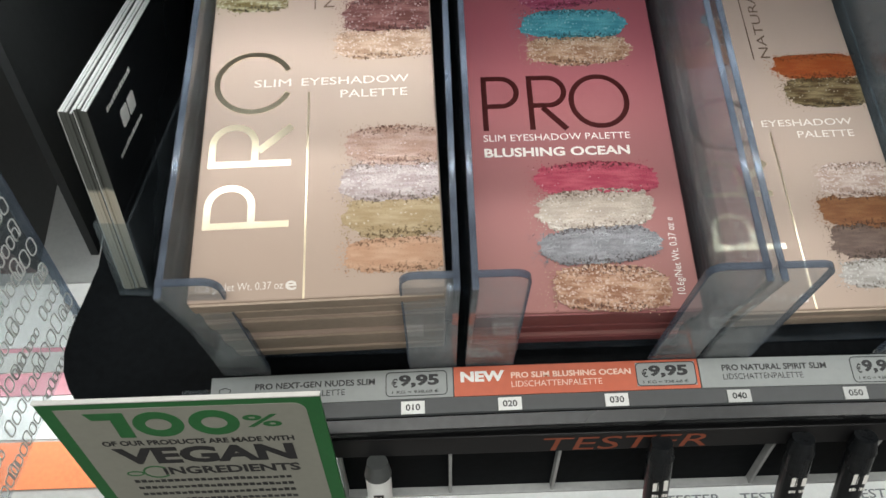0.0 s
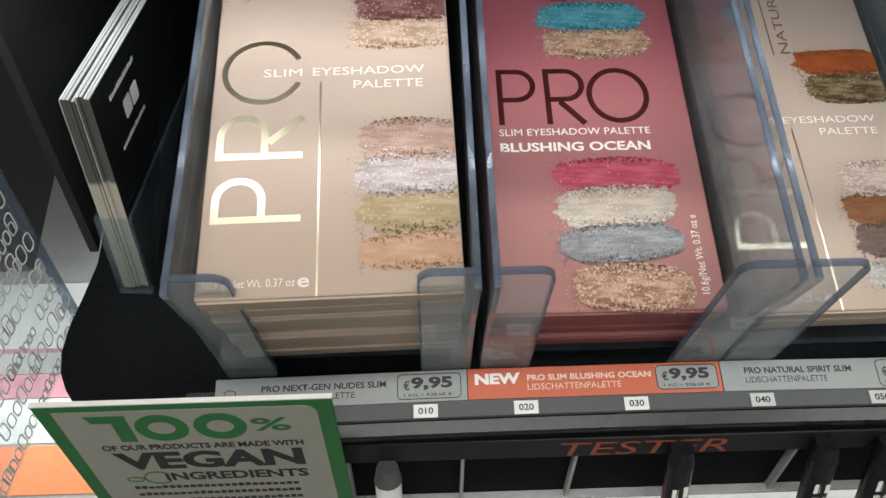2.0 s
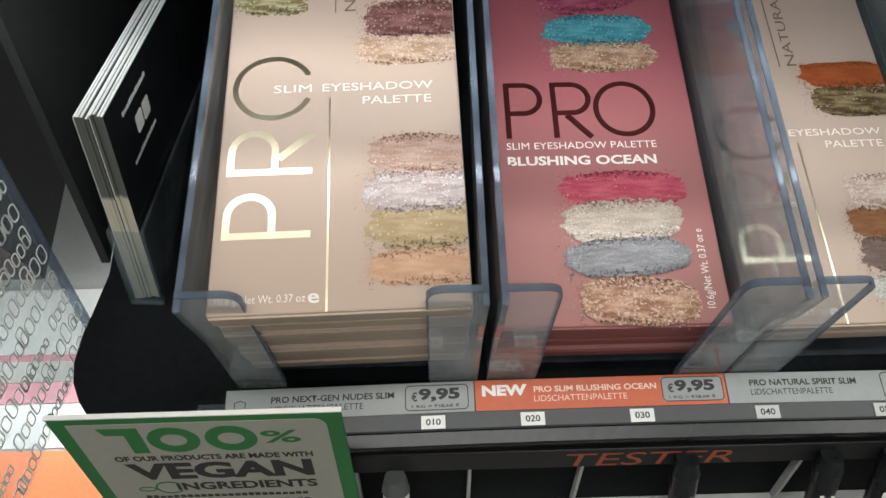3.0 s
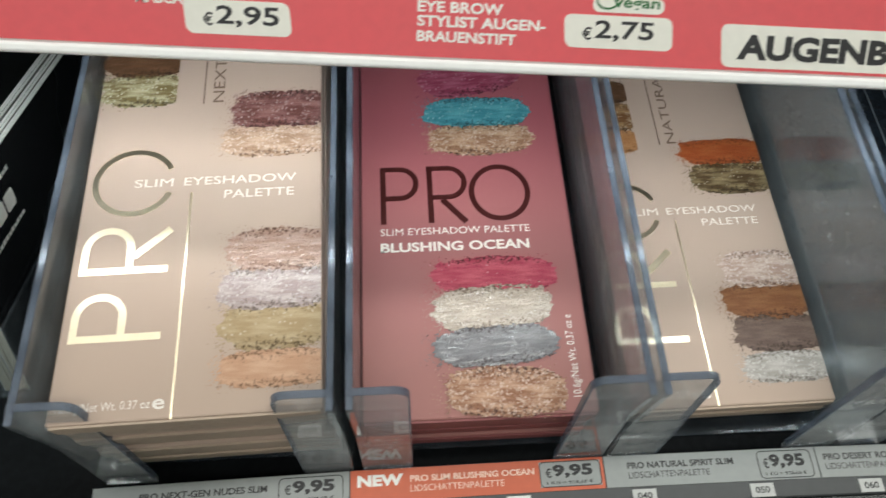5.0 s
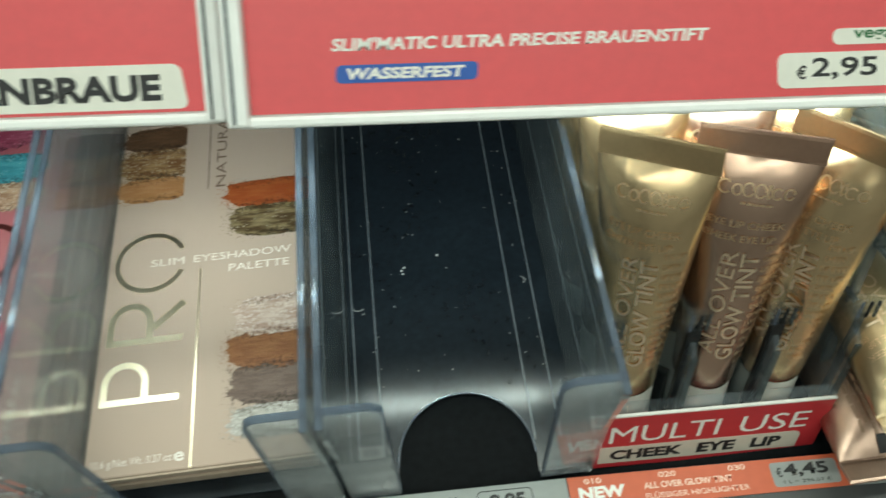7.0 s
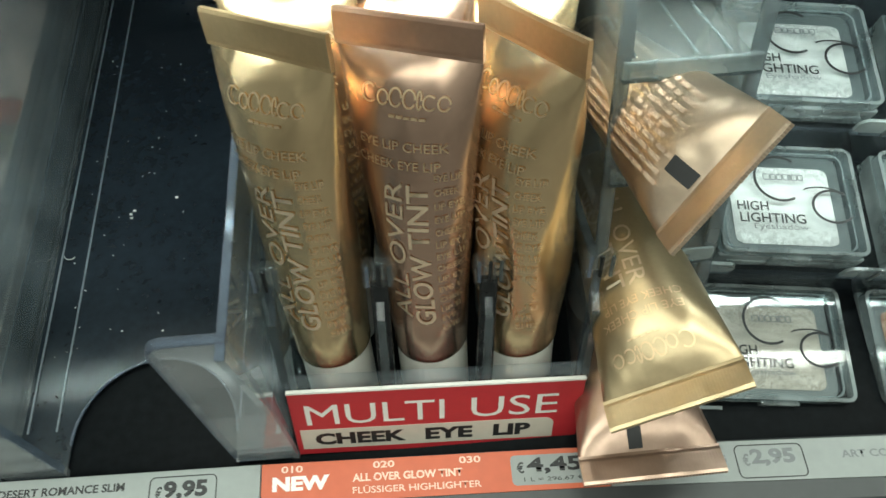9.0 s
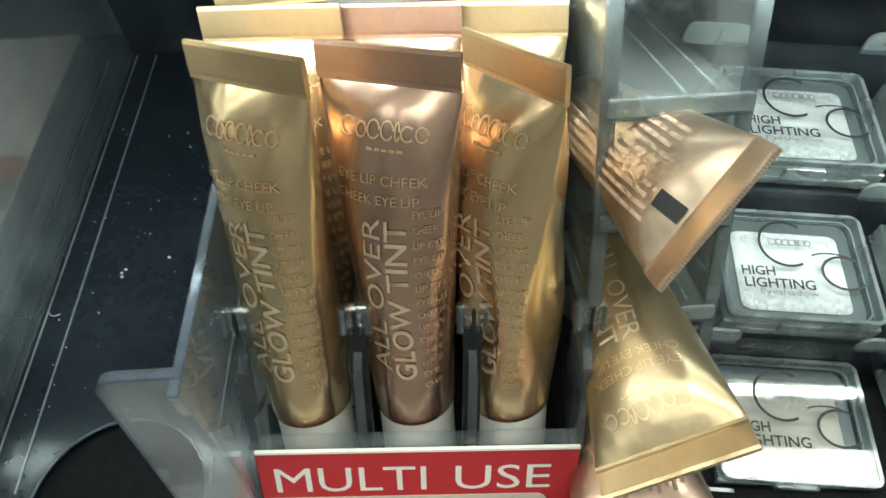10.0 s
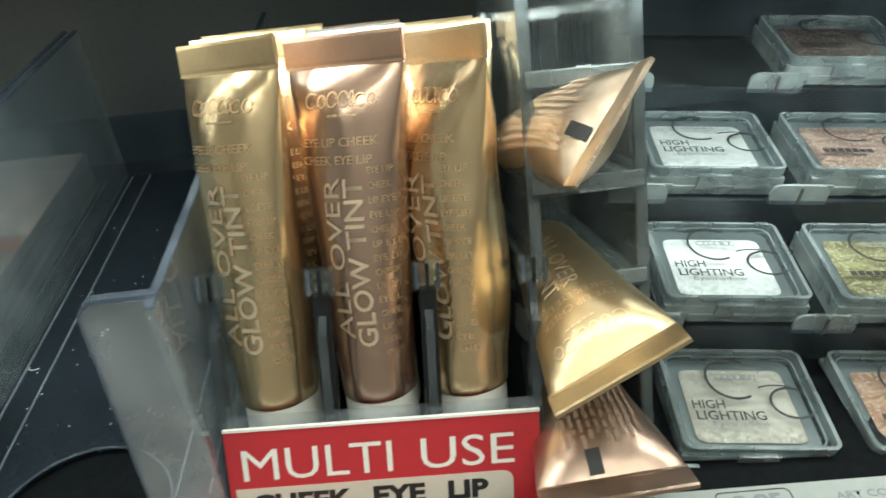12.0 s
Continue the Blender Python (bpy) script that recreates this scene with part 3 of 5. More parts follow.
def smear_mesh(w, h, seed, ragged=1.0, cut=False):
    """A smear of powder from (0, 0) to (w, h): a raised streaky layer with torn ends and rims, and crumbs strewn round it; cut: it runs off the carton's edge."""
    rng = random.Random(seed)
    bm = bmesh.new()
    nx, ny = 84, 34
    off = Vector((rng.uniform(0, 50), rng.uniform(0, 50), 0))
    tear = [rng.uniform(-0.10, 0.06) for _ in range(12)]

    def field(a, b):
        """Above 0 inside the smear; a and b run from -1 to 1."""
        row = (b + 1.1) / 2.2 * 10.99
        pull = tear[int(row)] * (1 - row % 1) + tear[int(row) + 1] * (row % 1)
        edge = 0.22 * noise.noise(off + Vector((a * 2.2, b * 1.5, 0))) + 0.17 * noise.noise(off + Vector((a * 9, b * 6, 3))) + 0.12 * ragged * noise.noise(off + Vector((a * 34, b * 16, 7)))
        a2 = a * (1 - pull) if a < 0 else a * (0.80 if cut else 1 + 0.5 * pull)
        return 1 - (abs(a2) ** 3.0 + abs(b) ** 2.6) * 0.92 + edge

    grid = {}

    def vert(i, k):
        if (i, k) not in grid:
            a, b = (2.2 * i / nx - 1.1), (2.2 * k / ny - 1.1)
            x, y = w / 2 * (1 + a), h / 2 * (1 + b)
            inside = max(0.0, min(1.0, field(a, b) * 2.5))
            z = 0.00010 * noise.noise(Vector((x * 130, y * 900, seed))) + 0.00007 * noise.noise(Vector((x * 700, y * 1100, seed + 5.0)))
            grid[i, k] = bm.verts.new((min(w if cut else 2 * w, x + rng.uniform(-0.3, 0.3) * 1.1 * w / nx), y + rng.uniform(-0.3, 0.3) * 1.1 * h / ny, 0.00014 + inside * (z + 0.00006)))
        return grid[i, k]

    for i in range(nx):
        for k in range(ny):
            if field(2.2 * (i + 0.5) / nx - 1.1, 2.2 * (k + 0.5) / ny - 1.1) > 0:
                quad = (vert(i, k), vert(i + 1, k), vert(i + 1, k + 1), vert(i, k + 1))
                if quad[1].co.x - quad[0].co.x > 1e-5:
                    bm.faces.new(quad)
    bmesh.ops.delete(bm, geom=[v for v in bm.verts if not v.link_faces], context="VERTS")
    for _ in range(int(230 * ragged)):
        far = rng.random() ** 2.2
        if rng.random() < 0.55:      # thrown off the torn end
            x, y = 0.04 * w - 0.17 * w * far, h * rng.uniform(0.05, 0.95)
        else:
            x, y = w * rng.uniform(0.0, 0.97), (h * 0.97 + 0.16 * h * far if rng.random() < 0.5 else h * 0.03 - 0.16 * h * far)
        s = rng.uniform(0.00005, 0.00026) * (1.15 - 0.6 * far)
        bm.faces.new([bm.verts.new((x + s * math.cos(b) * rng.uniform(0.6, 1.3), y + s * math.sin(b), 0.00011)) for b in (0.3, 1.6, 2.9, 4.2, 5.4)])
    bmesh.ops.recalc_face_normals(bm, faces=bm.faces)
    for f in bm.faces:
        if f.normal.z < 0:
            f.normal_flip()
        f.smooth = True
    return bm


def capital(letter, height, width, pen, z):
    """A thin geometric capital from (0, 0), as pen strokes."""
    bm = bmesh.new()
    h, w, q = height, width, pen / 2
    if letter in "PR":
        stroke_into(bm, [(q, 0), (q, h)], pen, 0, z)
        top, low = h - q, h * 0.44
        ry = (top - low) / 2
        cx = w * 0.52 if letter == "R" else w * 0.5
        stroke_into(bm, [(pen, top), (cx, top)] + arc(cx, top - ry, w - cx - q, ry, 90, -90, 18)[1:] + [(pen, low)], pen, 0, z * 0.96)
        if letter == "R":
            stroke_into(bm, [(w * 0.36, low - q), (w - q * 1.2, 0.0)], pen * 1.1, 0, z * 0.92)
    else:
        stroke_into(bm, arc(w / 2, h / 2, w / 2 - q, h / 2 - q, 0, 360, 48)[:-1], pen, 0, z, True)
    return bm


def carton(style, m, dressed, thick):
    """One palette carton: local origin at the low left corner of its face, z off the face."""
    label = {"nude": "nude beige eyeshadow palette carton with gold foil lettering", "rose": "rose pink eyeshadow palette carton with dark foil lettering"}[style]
    c = thing("eyeshadow_palette_carton", m, label if dressed else label.split(" with")[0] + " in the stack", "carton", "stacked palette cartons")
    body = PINK if style == "rose" else CARTON
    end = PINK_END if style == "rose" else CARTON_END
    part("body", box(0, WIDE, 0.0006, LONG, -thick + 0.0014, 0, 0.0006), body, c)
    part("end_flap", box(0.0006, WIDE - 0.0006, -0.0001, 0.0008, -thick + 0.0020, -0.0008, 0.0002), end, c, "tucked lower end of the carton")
    return c


def smear(c, mat, u0, v0, u1, v1, seed, name="swatch", ragged=1.0, lift=0.0, turn=0.0, cut=True):
    m = Matrix.Translation((u0, v0, lift))
    ob = part(name, smear_mesh(u1 - u0, v1 - v0, seed, ragged, cut), mat, c)
    ob.matrix_local = m @ pose(0, 0, 0, 0, 0, turn)
    return ob


def dress_nude(c, tones, tops, corner, word):
    z = 0.0001
    for k, (letter, v0, w) in enumerate((("P", 0.0224, 0.0142), ("R", 0.0424, 0.0150))):
        bm = capital(letter, 0.0244, w, 0.0021, z)
        for v in bm.verts:
            x, y, h = v.co
            v.co = (0.0268 - y, v0 + x, h)
        part("foil_letter", bm, GOLD_FOIL, c, "gold foil capital letter")
    bm = bmesh.new()
    stroke_into(bm, arc(0.0145, 0.0726, 0.0114, 0.0108, 24, 338, 44), 0.0017, 0, z)
    part("foil_letter", bm, GOLD_FOIL, c, "gold foil capital letter, open at one side")
    part("foil_line", box(0.0313, 0.0319, 0.0006, 0.0682, 0, z), GOLD_FOIL, c)
    part("lettering", words("SLIM", 0.0146, 0.0706, 0.0114, 0.0028, z), PRINT_WHITE, c)
    part("lettering", words("EYESHADOW", 0.0292, 0.0706, 0.0333, 0.0028, z), PRINT_WHITE, c)
    part("lettering", words("PALETTE", 0.0413, 0.0656, 0.0206, 0.0028, z), PRINT_WHITE, c)
    part("lettering", words("10.6 g/Net Wt. 0.37 oz", 0.0022, 0.0030, 0.0238, 0.0030, z), PRINT_WHITE, c)
    part("lettering", words("e", 0.0266, 0.0032, 0.0031, 0.0028, z, 0.02), PRINT_WHITE, c)
    part("foil_line", box(0.0326, 0.0330, 0.1010, 0.150, 0, z), PRINT_BROWN, c)
    part("lettering", words(word, 0.0356, 0.1014, 0.0036, 0.0052 * len(word) * 0.82, z, 0, 90), PRINT_BROWN, c)
    rows = ((0.0428, 0.0072, 0.0176), (0.0430, 0.0178, 0.0312), (0.0416, 0.0292, 0.0425), (0.0436, 0.0408, 0.0545))
    for i, ((u0, v0, v1), mat) in enumerate(zip(rows, tones)):
        smear(c, mat, u0, v0, WIDE - 0.0003, v1, 11 + i + len(word), lift=0.00006 * i)
    for i, (u0, v0, v1, mat) in enumerate(tops):
        smear(c, mat, u0, v0, WIDE - 0.0003, v1, 31 + i + len(word), lift=0.00006 * i)
    for i, (v0, v1, mat) in enumerate(corner):
        smear(c, mat, 0.0003, v0, 0.0240, v1, 51 + i + len(word), lift=0.00006 * i)


def dress_rose(c):
    z = 0.0001
    for letter, u0, w in (("P", 0.0066, 0.0132), ("R", 0.0226, 0.0138), ("O", 0.0368, 0.0212)):
        part("foil_letter", moved(capital(letter, 0.0224, w, 0.0019, z), Matrix.Translation((u0, 0.0662, 0))), BROWN_FOIL, c, "dark maroon foil capital letter")
    part("lettering", words("SLIM EYESHADOW PALETTE", 0.0064, 0.0618, 0.0498, 0.0026, z), PRINT_WHITE, c)
    part("lettering", words("BLUSHING OCEAN", 0.0064, 0.0556, 0.0490, 0.0035, z, 0.03), PRINT_WHITE, c)
    part("lettering", words("10.6g/Net Wt. 0.37 oz e", 0.0632, 0.0054, 0.0032, 0.0262, z, 0, 90), PRINT_WHITE, c)
    P = lambda *a, **k: powder(*a, **k)
    sets = ((P("mint_shadow", (0.25, 0.35, 0.29), (0.16, 0.22, 0.17), (0.36, 0.46, 0.4)), 0.0262, 0.1330, 0.0570, 0.1435, 0),
            (P("orchid_shadow", (0.36, 0.09, 0.16), (0.24, 0.05, 0.08), (0.50, 0.2, 0.28), 0.1), 0.0232, 0.1170, 0.0600, 0.1330, 8),
            (P("sand_glitter", (0.38, 0.23, 0.15), (0.20, 0.09, 0.05), (0.58, 0.42, 0.31), 0.6), 0.0238, 0.0930, 0.0606, 0.1062, 0),
            (P("teal_shadow", (0.10, 0.33, 0.39), (0.05, 0.16, 0.20), (0.18, 0.44, 0.50), 0.15), 0.0232, 0.1045, 0.0606, 0.1178, 0),
            (P("raspberry_shadow", (0.50, 0.10, 0.16), (0.26, 0.04, 0.06), (0.62, 0.19, 0.24), 0.02), 0.0236, 0.0398, 0.0622, 0.0526, 0),
            (P("ivory_shadow", (0.43, 0.36, 0.30), (0.30, 0.20, 0.14), (0.54, 0.46, 0.39), 0.12, coat=0.6), 0.0232, 0.0262, 0.0600, 0.0412, 4),
            (P("slate_shadow", (0.22, 0.215, 0.23), (0.14, 0.10, 0.10), (0.29, 0.285, 0.30), 0.0, coat=0.6), 0.0226, 0.0152, 0.0602, 0.0278, 3),
            (P("peach_glitter", (0.38, 0.21, 0.135), (0.20, 0.08, 0.05), (0.62, 0.43, 0.32), 0.65), 0.0242, 0.0014, 0.0602, 0.0164, -3))
    for i, (mat, u0, v0, u1, v1, turn) in enumerate(sets):
        smear(c, mat, u0, v0, u1, v1, 71 + i, ragged=1.0, lift=0.00005 * (i + 1), turn=turn, cut=False)


rng = random.Random(3)
for style, x0, y0, turn, count, thick in (("nude", -0.0358, 0.0508, 1.2, 7, 0.00806), ("rose", 0.0430, 0.0532, 0.0, 4, 0.00810), ("nude", 0.1240, 0.0559, 0.5, 3, 0.00623)):
    for k in range(count):
        top = k == count - 1
        jit = 0 if top else 1
        c = carton(style, on_slope(x0 + jit * rng.uniform(-0.0004, 0.0004), y0 + jit * rng.uniform(-0.0002, 0.0016), 0.2357 - thick * (k + 1)) @ pose(0, 0, 0, 0, 0, turn), top, thick)
        if top and style == "rose":
            dress_rose(c)
        elif top and count == 7:
            dress_nude(c, (powder("peach_shadow", (0.58, 0.36, 0.24), (0.36, 0.20, 0.11), (0.66, 0.44, 0.31)), powder("olive_gold", (0.46, 0.35, 0.21), (0.28, 0.19, 0.09), (0.56, 0.45, 0.30), 0.1), powder("lilac_silver", (0.42, 0.33, 0.32), (0.30, 0.22, 0.18), (0.58, 0.50, 0.49), 0.25, coat=0.6), powder("rose_taupe", (0.46, 0.30, 0.24), (0.28, 0.14, 0.09), (0.58, 0.42, 0.36), 0.05, coat=0.6)),
                       ((0.0392, 0.0800, 0.0918, powder("sand_sparkle", (0.46, 0.31, 0.22), (0.30, 0.17, 0.10), (0.64, 0.48, 0.38), 0.6)), (0.0420, 0.0905, 0.1048, powder("plum_sparkle", (0.24, 0.11, 0.10), (0.15, 0.055, 0.045), (0.40, 0.24, 0.23), 0.3))),
                       ((0.1010, 0.1140, powder("moss_gold", (0.30, 0.24, 0.12), (0.14, 0.10, 0.04), (0.62, 0.58, 0.42), 0.3)), (0.1130, 0.1240, powder("mocha", (0.22, 0.13, 0.08), (0.13, 0.07, 0.04), (0.28, 0.17, 0.11)))), "NEXT-GEN")
        elif top:
            dress_nude(c, (powder("pewter_silver", (0.42, 0.39, 0.36), (0.28, 0.22, 0.17), (0.58, 0.55, 0.52), 0.4), powder("taupe_shadow", (0.22, 0.16, 0.135), (0.15, 0.10, 0.08), (0.28, 0.21, 0.18)), powder("caramel_shadow", (0.35, 0.18, 0.09), (0.19, 0.09, 0.045), (0.42, 0.23, 0.12)), powder("blush_sparkle", (0.48, 0.34, 0.28), (0.32, 0.18, 0.12), (0.66, 0.54, 0.48), 0.6)),
                       ((0.0408, 0.0785, 0.0922, powder("dark_olive", (0.17, 0.115, 0.055), (0.10, 0.065, 0.03), (0.42, 0.35, 0.23), 0.1)), (0.0392, 0.0914, 0.1026, powder("burnt_orange", (0.47, 0.16, 0.06), (0.30, 0.10, 0.04), (0.52, 0.21, 0.09)))),
                       ((0.0980, 0.1086, powder("apricot", (0.52, 0.29, 0.14), (0.36, 0.18, 0.09), (0.57, 0.34, 0.19))), (0.1080, 0.1218, powder("bronze_sparkle", (0.30, 0.17, 0.08), (0.15, 0.08, 0.04), (0.50, 0.36, 0.22), 0.35)), (0.1215, 0.1320, powder("cocoa", (0.20, 0.12, 0.075), (0.12, 0.065, 0.04), (0.25, 0.155, 0.10)))), "NATURAL SPIRIT")


# ---- upper price band ----
LIP_NEXT = S @ Matrix.Translation((0.0001, -0.0071, -0.0071)) @ S.inverted() @ LIP  # the next band stands a little proud


def band(u0, u1, name_label, m):
    b = thing("price_band", m, name_label, "price band", "price bands of the shelf above")
    part("band_body", box(u0, u1, -0.0002, 0.036, -0.0030, -0.0006, 0.0003), WHITE, b, "white backing strip")
    part("edge_bead", box(u0, u1, -0.0018, 0.0003, -0.0042, 0.0006, 0.0006), LIP_GLOW, b, "rounded lower edge, coloured white for the LED light leaking through")
    part("red_insert", box(u0 + 0.0022, u1 - 0.0022, 0.0008, 0.0355, -0.0006, -0.0002), LABEL_RED, b, "red printed paper insert")
    for u in (u0 - 0.0020, u1 - 0.0020):
        clip = part("end_clip", box(u, u + 0.0040, -0.0016, 0.036, -0.0044, 0.0016, 0.0006), LIP_GLOW, b, "white translucent end clip")
        part("clip_ridge", box(u + 0.0012, u + 0.0018, -0.0010, 0.036, 0.0016, 0.0022, 0.0002), CRYSTAL_EDGE, clip)
    return b


def plate(b, pts, mat, z=-0.0002, label=""):
    return part("price_plate", slab(pts, z, z + 0.00012), mat, b, label)


def sheared(x0, x1, y0, y1, s, r=0.0016):
    return [(x + s * (y - y0), y) for x, y in rounded(x0, x1, y0, y1, r)]


A = band(-0.42, 0.0655, "red price band with white price plates on the shelf above", LIP)
ZB = -0.0001
part("lettering", words("AUGENBRAUE", 0.0015, 0.0030, 0.0535, 0.0052, ZB, 0.045), INK, plate(A, sheared(-0.0015, 0.0601, 0.0014, 0.0101, -0.12), PLATE_WHITE, label="cream plate"))
p = plate(A, sheared(-0.0352, -0.0124, 0.0040, 0.0106, -0.10), PLATE_WHITE, label="cream price plate")
part("lettering", words("€", -0.0318, 0.0056, 0.0020, 0.0026, ZB, 0.02), INK, p)
part("lettering", words("2,75", -0.0292, 0.0054, 0.0125, 0.0042, ZB, 0.02), INK, p)
p = plate(A, sheared(-0.1122, -0.0912, 0.0034, 0.0100, -0.10), PLATE_WHITE, label="cream price plate")
part("lettering", words("€", -0.1089, 0.0050, 0.0020, 0.0026, ZB, 0.02), INK, p)
part("lettering", words("2,95", -0.1063, 0.0048, 0.0125, 0.0042, ZB, 0.02), INK, p)
for u, wide in ((-0.0300, 0.0150), (-0.1010, 0.0092)):
    bad = part("badge", slab(rounded(u, u + wide, 0.0112, 0.0142, 0.0014), -0.0002, -0.00008), PLATE_WHITE, A, "white oval badge with a green leaf")
    if u > -0.1:
        part("lettering", words("vegan", u + 0.0042, 0.0116, 0.0098, 0.0022, -0.00008, 0.02), GREEN, bad)
    bm = bmesh.new()
    stroke_into(bm, arc(u + 0.003, 0.0135, 0.0022, 0.0016, 0, 330, 14), 0.0004, -0.00008, 0)
    part("leaf", bm, GREEN, bad)
for y, t, w in ((0.0096, "EYE BROW", 0.0175), (0.0068, "STYLIST AUGEN-", 0.0265), (0.0038, "BRAUENSTIFT", 0.0205)):
    part("lettering", words(t, -0.0660, y, w, 0.0022, -0.0002, 0.03), INK_WHITE, A)
for y, t, w in ((0.0116, "BRAUEN GEL", 0.0175), (0.0088, "MASCARA", 0.0130)):
    part("lettering", words(t, -0.1220, y, w, 0.0022, -0.0002, 0.03), INK_WHITE, A)
for u, t in ((-0.0790, "030"), (-0.0560, "035"), (-0.0310, "040")):
    part("lettering", words(t, u, 0.0178, 0.0055, 0.0020, -0.0002, 0.02), INK_PALE, A)
B = band(0.0718, 0.42, "red price band with a blue badge on the shelf above", LIP_NEXT)
part("lettering", words("SLIM'MATIC ULTRA PRECISE BRAUENSTIFT", 0.0896, 0.0118, 0.0712, 0.0024, -0.0002, 0.03, shear=0.15), INK_WHITE, B)
w = part("badge", slab(sheared(0.0900, 0.1166, 0.0060, 0.0093, 0.1, 0.001), -0.0002, -0.00008), BLUE, B, "blue badge with white lettering")
part("lettering", words("WASSERFEST", 0.0922, 0.0066, 0.0222, 0.0021, -0.00008, 0.04, shear=0.15), INK_WHITE, w)
p = plate(B, sheared(0.1747, 0.1987, 0.0023, 0.0089, -0.05), PLATE_WHITE, label="cream price plate")
part("lettering", words("€", 0.1782, 0.0039, 0.0020, 0.0026, ZB, 0.02), INK, p)
part("lettering", words("2,95", 0.1812, 0.0037, 0.0130, 0.0042, ZB, 0.02), INK, p)
bad = part("badge", slab(rounded(0.1850, 0.2000, 0.0102, 0.0132, 0.0014), -0.0002, -0.00008), PLATE_WHITE, B, "white oval badge")
part("lettering", words("vegan", 0.1890, 0.0106, 0.0098, 0.0022, -0.00008, 0.02), GREEN, bad)

strip = thing("led_strip", LIP, "thin white LED strip under the lip of the shelf above", "LED strip")
part("carrier", box(-0.40, 0.42, 0.0030, 0.0090, -0.0125, -0.0105), WHITE, strip)
for i in range(40):
    u = -0.25 + 0.0150 * i
    part("led", box(u, u + 0.0032, 0.0022, 0.0032, -0.0130, -0.0105), LED, strip, "bright white LED")


under = thing("led_strip", UNDER, "thin white LED strip under the sloping shelf", "LED strip")
part("carrier", box(-0.60, 0.60, -0.0040, 0.0040, -0.0005, 0.0015), WHITE, under)
for i in range(60):
    u = -0.59 + 0.0200 * i
    part("led", box(u, u + 0.0032, -0.0016, 0.0016, -0.0015, -0.0005), LED, under, "bright white LED")


# ---- tubes ----
def tube_point(t, w, r, crimp, length, bend, pinch, ph):
    """A point of a soft tube's skin: t from shoulder (0) to seal (1), w the angle round it."""
    k = max(0.0, (t - 0.06) / 0.94)
    near = 0.90 + 0.10 * math.sqrt(max(0.0, 1 - (1 - min(1.0, t / 0.035)) ** 2))
    a = (r + (crimp / 2 - r) * k ** 1.15) * near
    b = (r * (1 - 0.45 * k ** 2.3 - 0.55 * k ** 13) + 0.0006) * near * (1 + 0.22 * pinch * math.sin(3.14 * k))
    dent = 0.0008 * pinch * math.sin(5 * k + 3 * w + ph) * math.sin(3.14 * k) ** 2
    fold = -0.0016 * pinch * math.exp(-((w - 1.1 - 0.5 * k) / 0.28) ** 2) * math.sin(3.14 * min(1, k * 1.1)) if pinch > 0.5 else 0.0
    return a * math.cos(w), t * length, b * math.sin(w) + dent + fold + bend * k * k - 0.0007 * (0.4 + pinch) * math.sin(3.14 * k) * math.sin(7 * k + 2 * math.cos(w) + ph)


def tube_mesh(r, crimp, length, bend=0.0, pinch=0.0, ph=0.0):
    """A soft tube standing on its shoulder at y = 0: local x across, y up, z to the front."""
    bm = bmesh.new()
    n = 56
    ts = [0.0, 0.006, 0.014, 0.024, 0.036, 0.06] + [0.06 + 0.94 * i / 30 for i in range(1, 31)]
    rings = [[bm.verts.new(tube_point(t, 2 * math.pi * i / n, r, crimp, length, bend, pinch, ph)) for i in range(n)] for t in ts]
    for a, b in zip(rings, rings[1:]):
        for i in range(n):
            bm.faces.new((a[i], b[i], b[(i + 1) % n], a[(i + 1) % n]))
    bm.faces.new(rings[0])
    bmesh.ops.recalc_face_normals(bm, faces=bm.faces)
    return smooth(bm)


def crimp_mesh(crimp, length, band=0.0070, bend=0.0, teeth=True):
    bm = bmesh.new()
    n = 90
    prof = [(0, 0.0006), (0.10, 0.0005), (0.2, 0.0006), (0.28, 0.0006), (0.9, 0.0006), (1, 0.0004)]
    front, back = [], []
    for k, h in prof:
        fr, bk = [], []
        for i in range(n + 1):
            x = (i / n - 0.5) * crimp
            ridge = 0.000008 * (i % 2) if 0.25 < k < 0.95 else 0
            y = length + band * k + (0.00012 * (i % 2) if k == 1 and teeth else 0)
            z0 = bend * (1 + 0.05 * k)
            fr.append(bm.verts.new((x, y, z0 + h - ridge)))
            bk.append(bm.verts.new((x, y, z0 - h + ridge)))
        front.append(fr)
        back.append(bk)
    for rows in (front, back):
        for a, b in zip(rows, rows[1:]):
            for i in range(n):
                bm.faces.new((a[i], a[i + 1], b[i + 1], b[i]))
    for i in range(n):
        bm.faces.new((front[-1][i], front[-1][i + 1], back[-1][i + 1], back[-1][i]))
        bm.faces.new((front[0][i], front[0][i + 1], back[0][i + 1], back[0][i]))
    for k in range(len(prof) - 1):
        for e in (0, n):
            bm.faces.new((front[k][e], front[k + 1][e], back[k + 1][e], back[k][e]))
    bmesh.ops.recalc_face_normals(bm, faces=bm.faces)
    return bm


def wrap(bm, r, crimp, length, bend=0.0, pinch=0.0, ph=0.0, lift=0.00027):
    """Lay flat lettering on the tube's front."""
    for v in bm.verts:
        x, y, _ = v.co
        t = y / length
        a = tube_point(t, 0.0, r, crimp, length, 0, 0, 0)[0]
        w = math.acos(max(-0.96, min(0.96, x / a)))
        px, py, pz = tube_point(t, w, r, crimp, length, bend, pinch, ph)
        v.co = (px + lift * math.cos(w), py, pz + lift)
    return bm


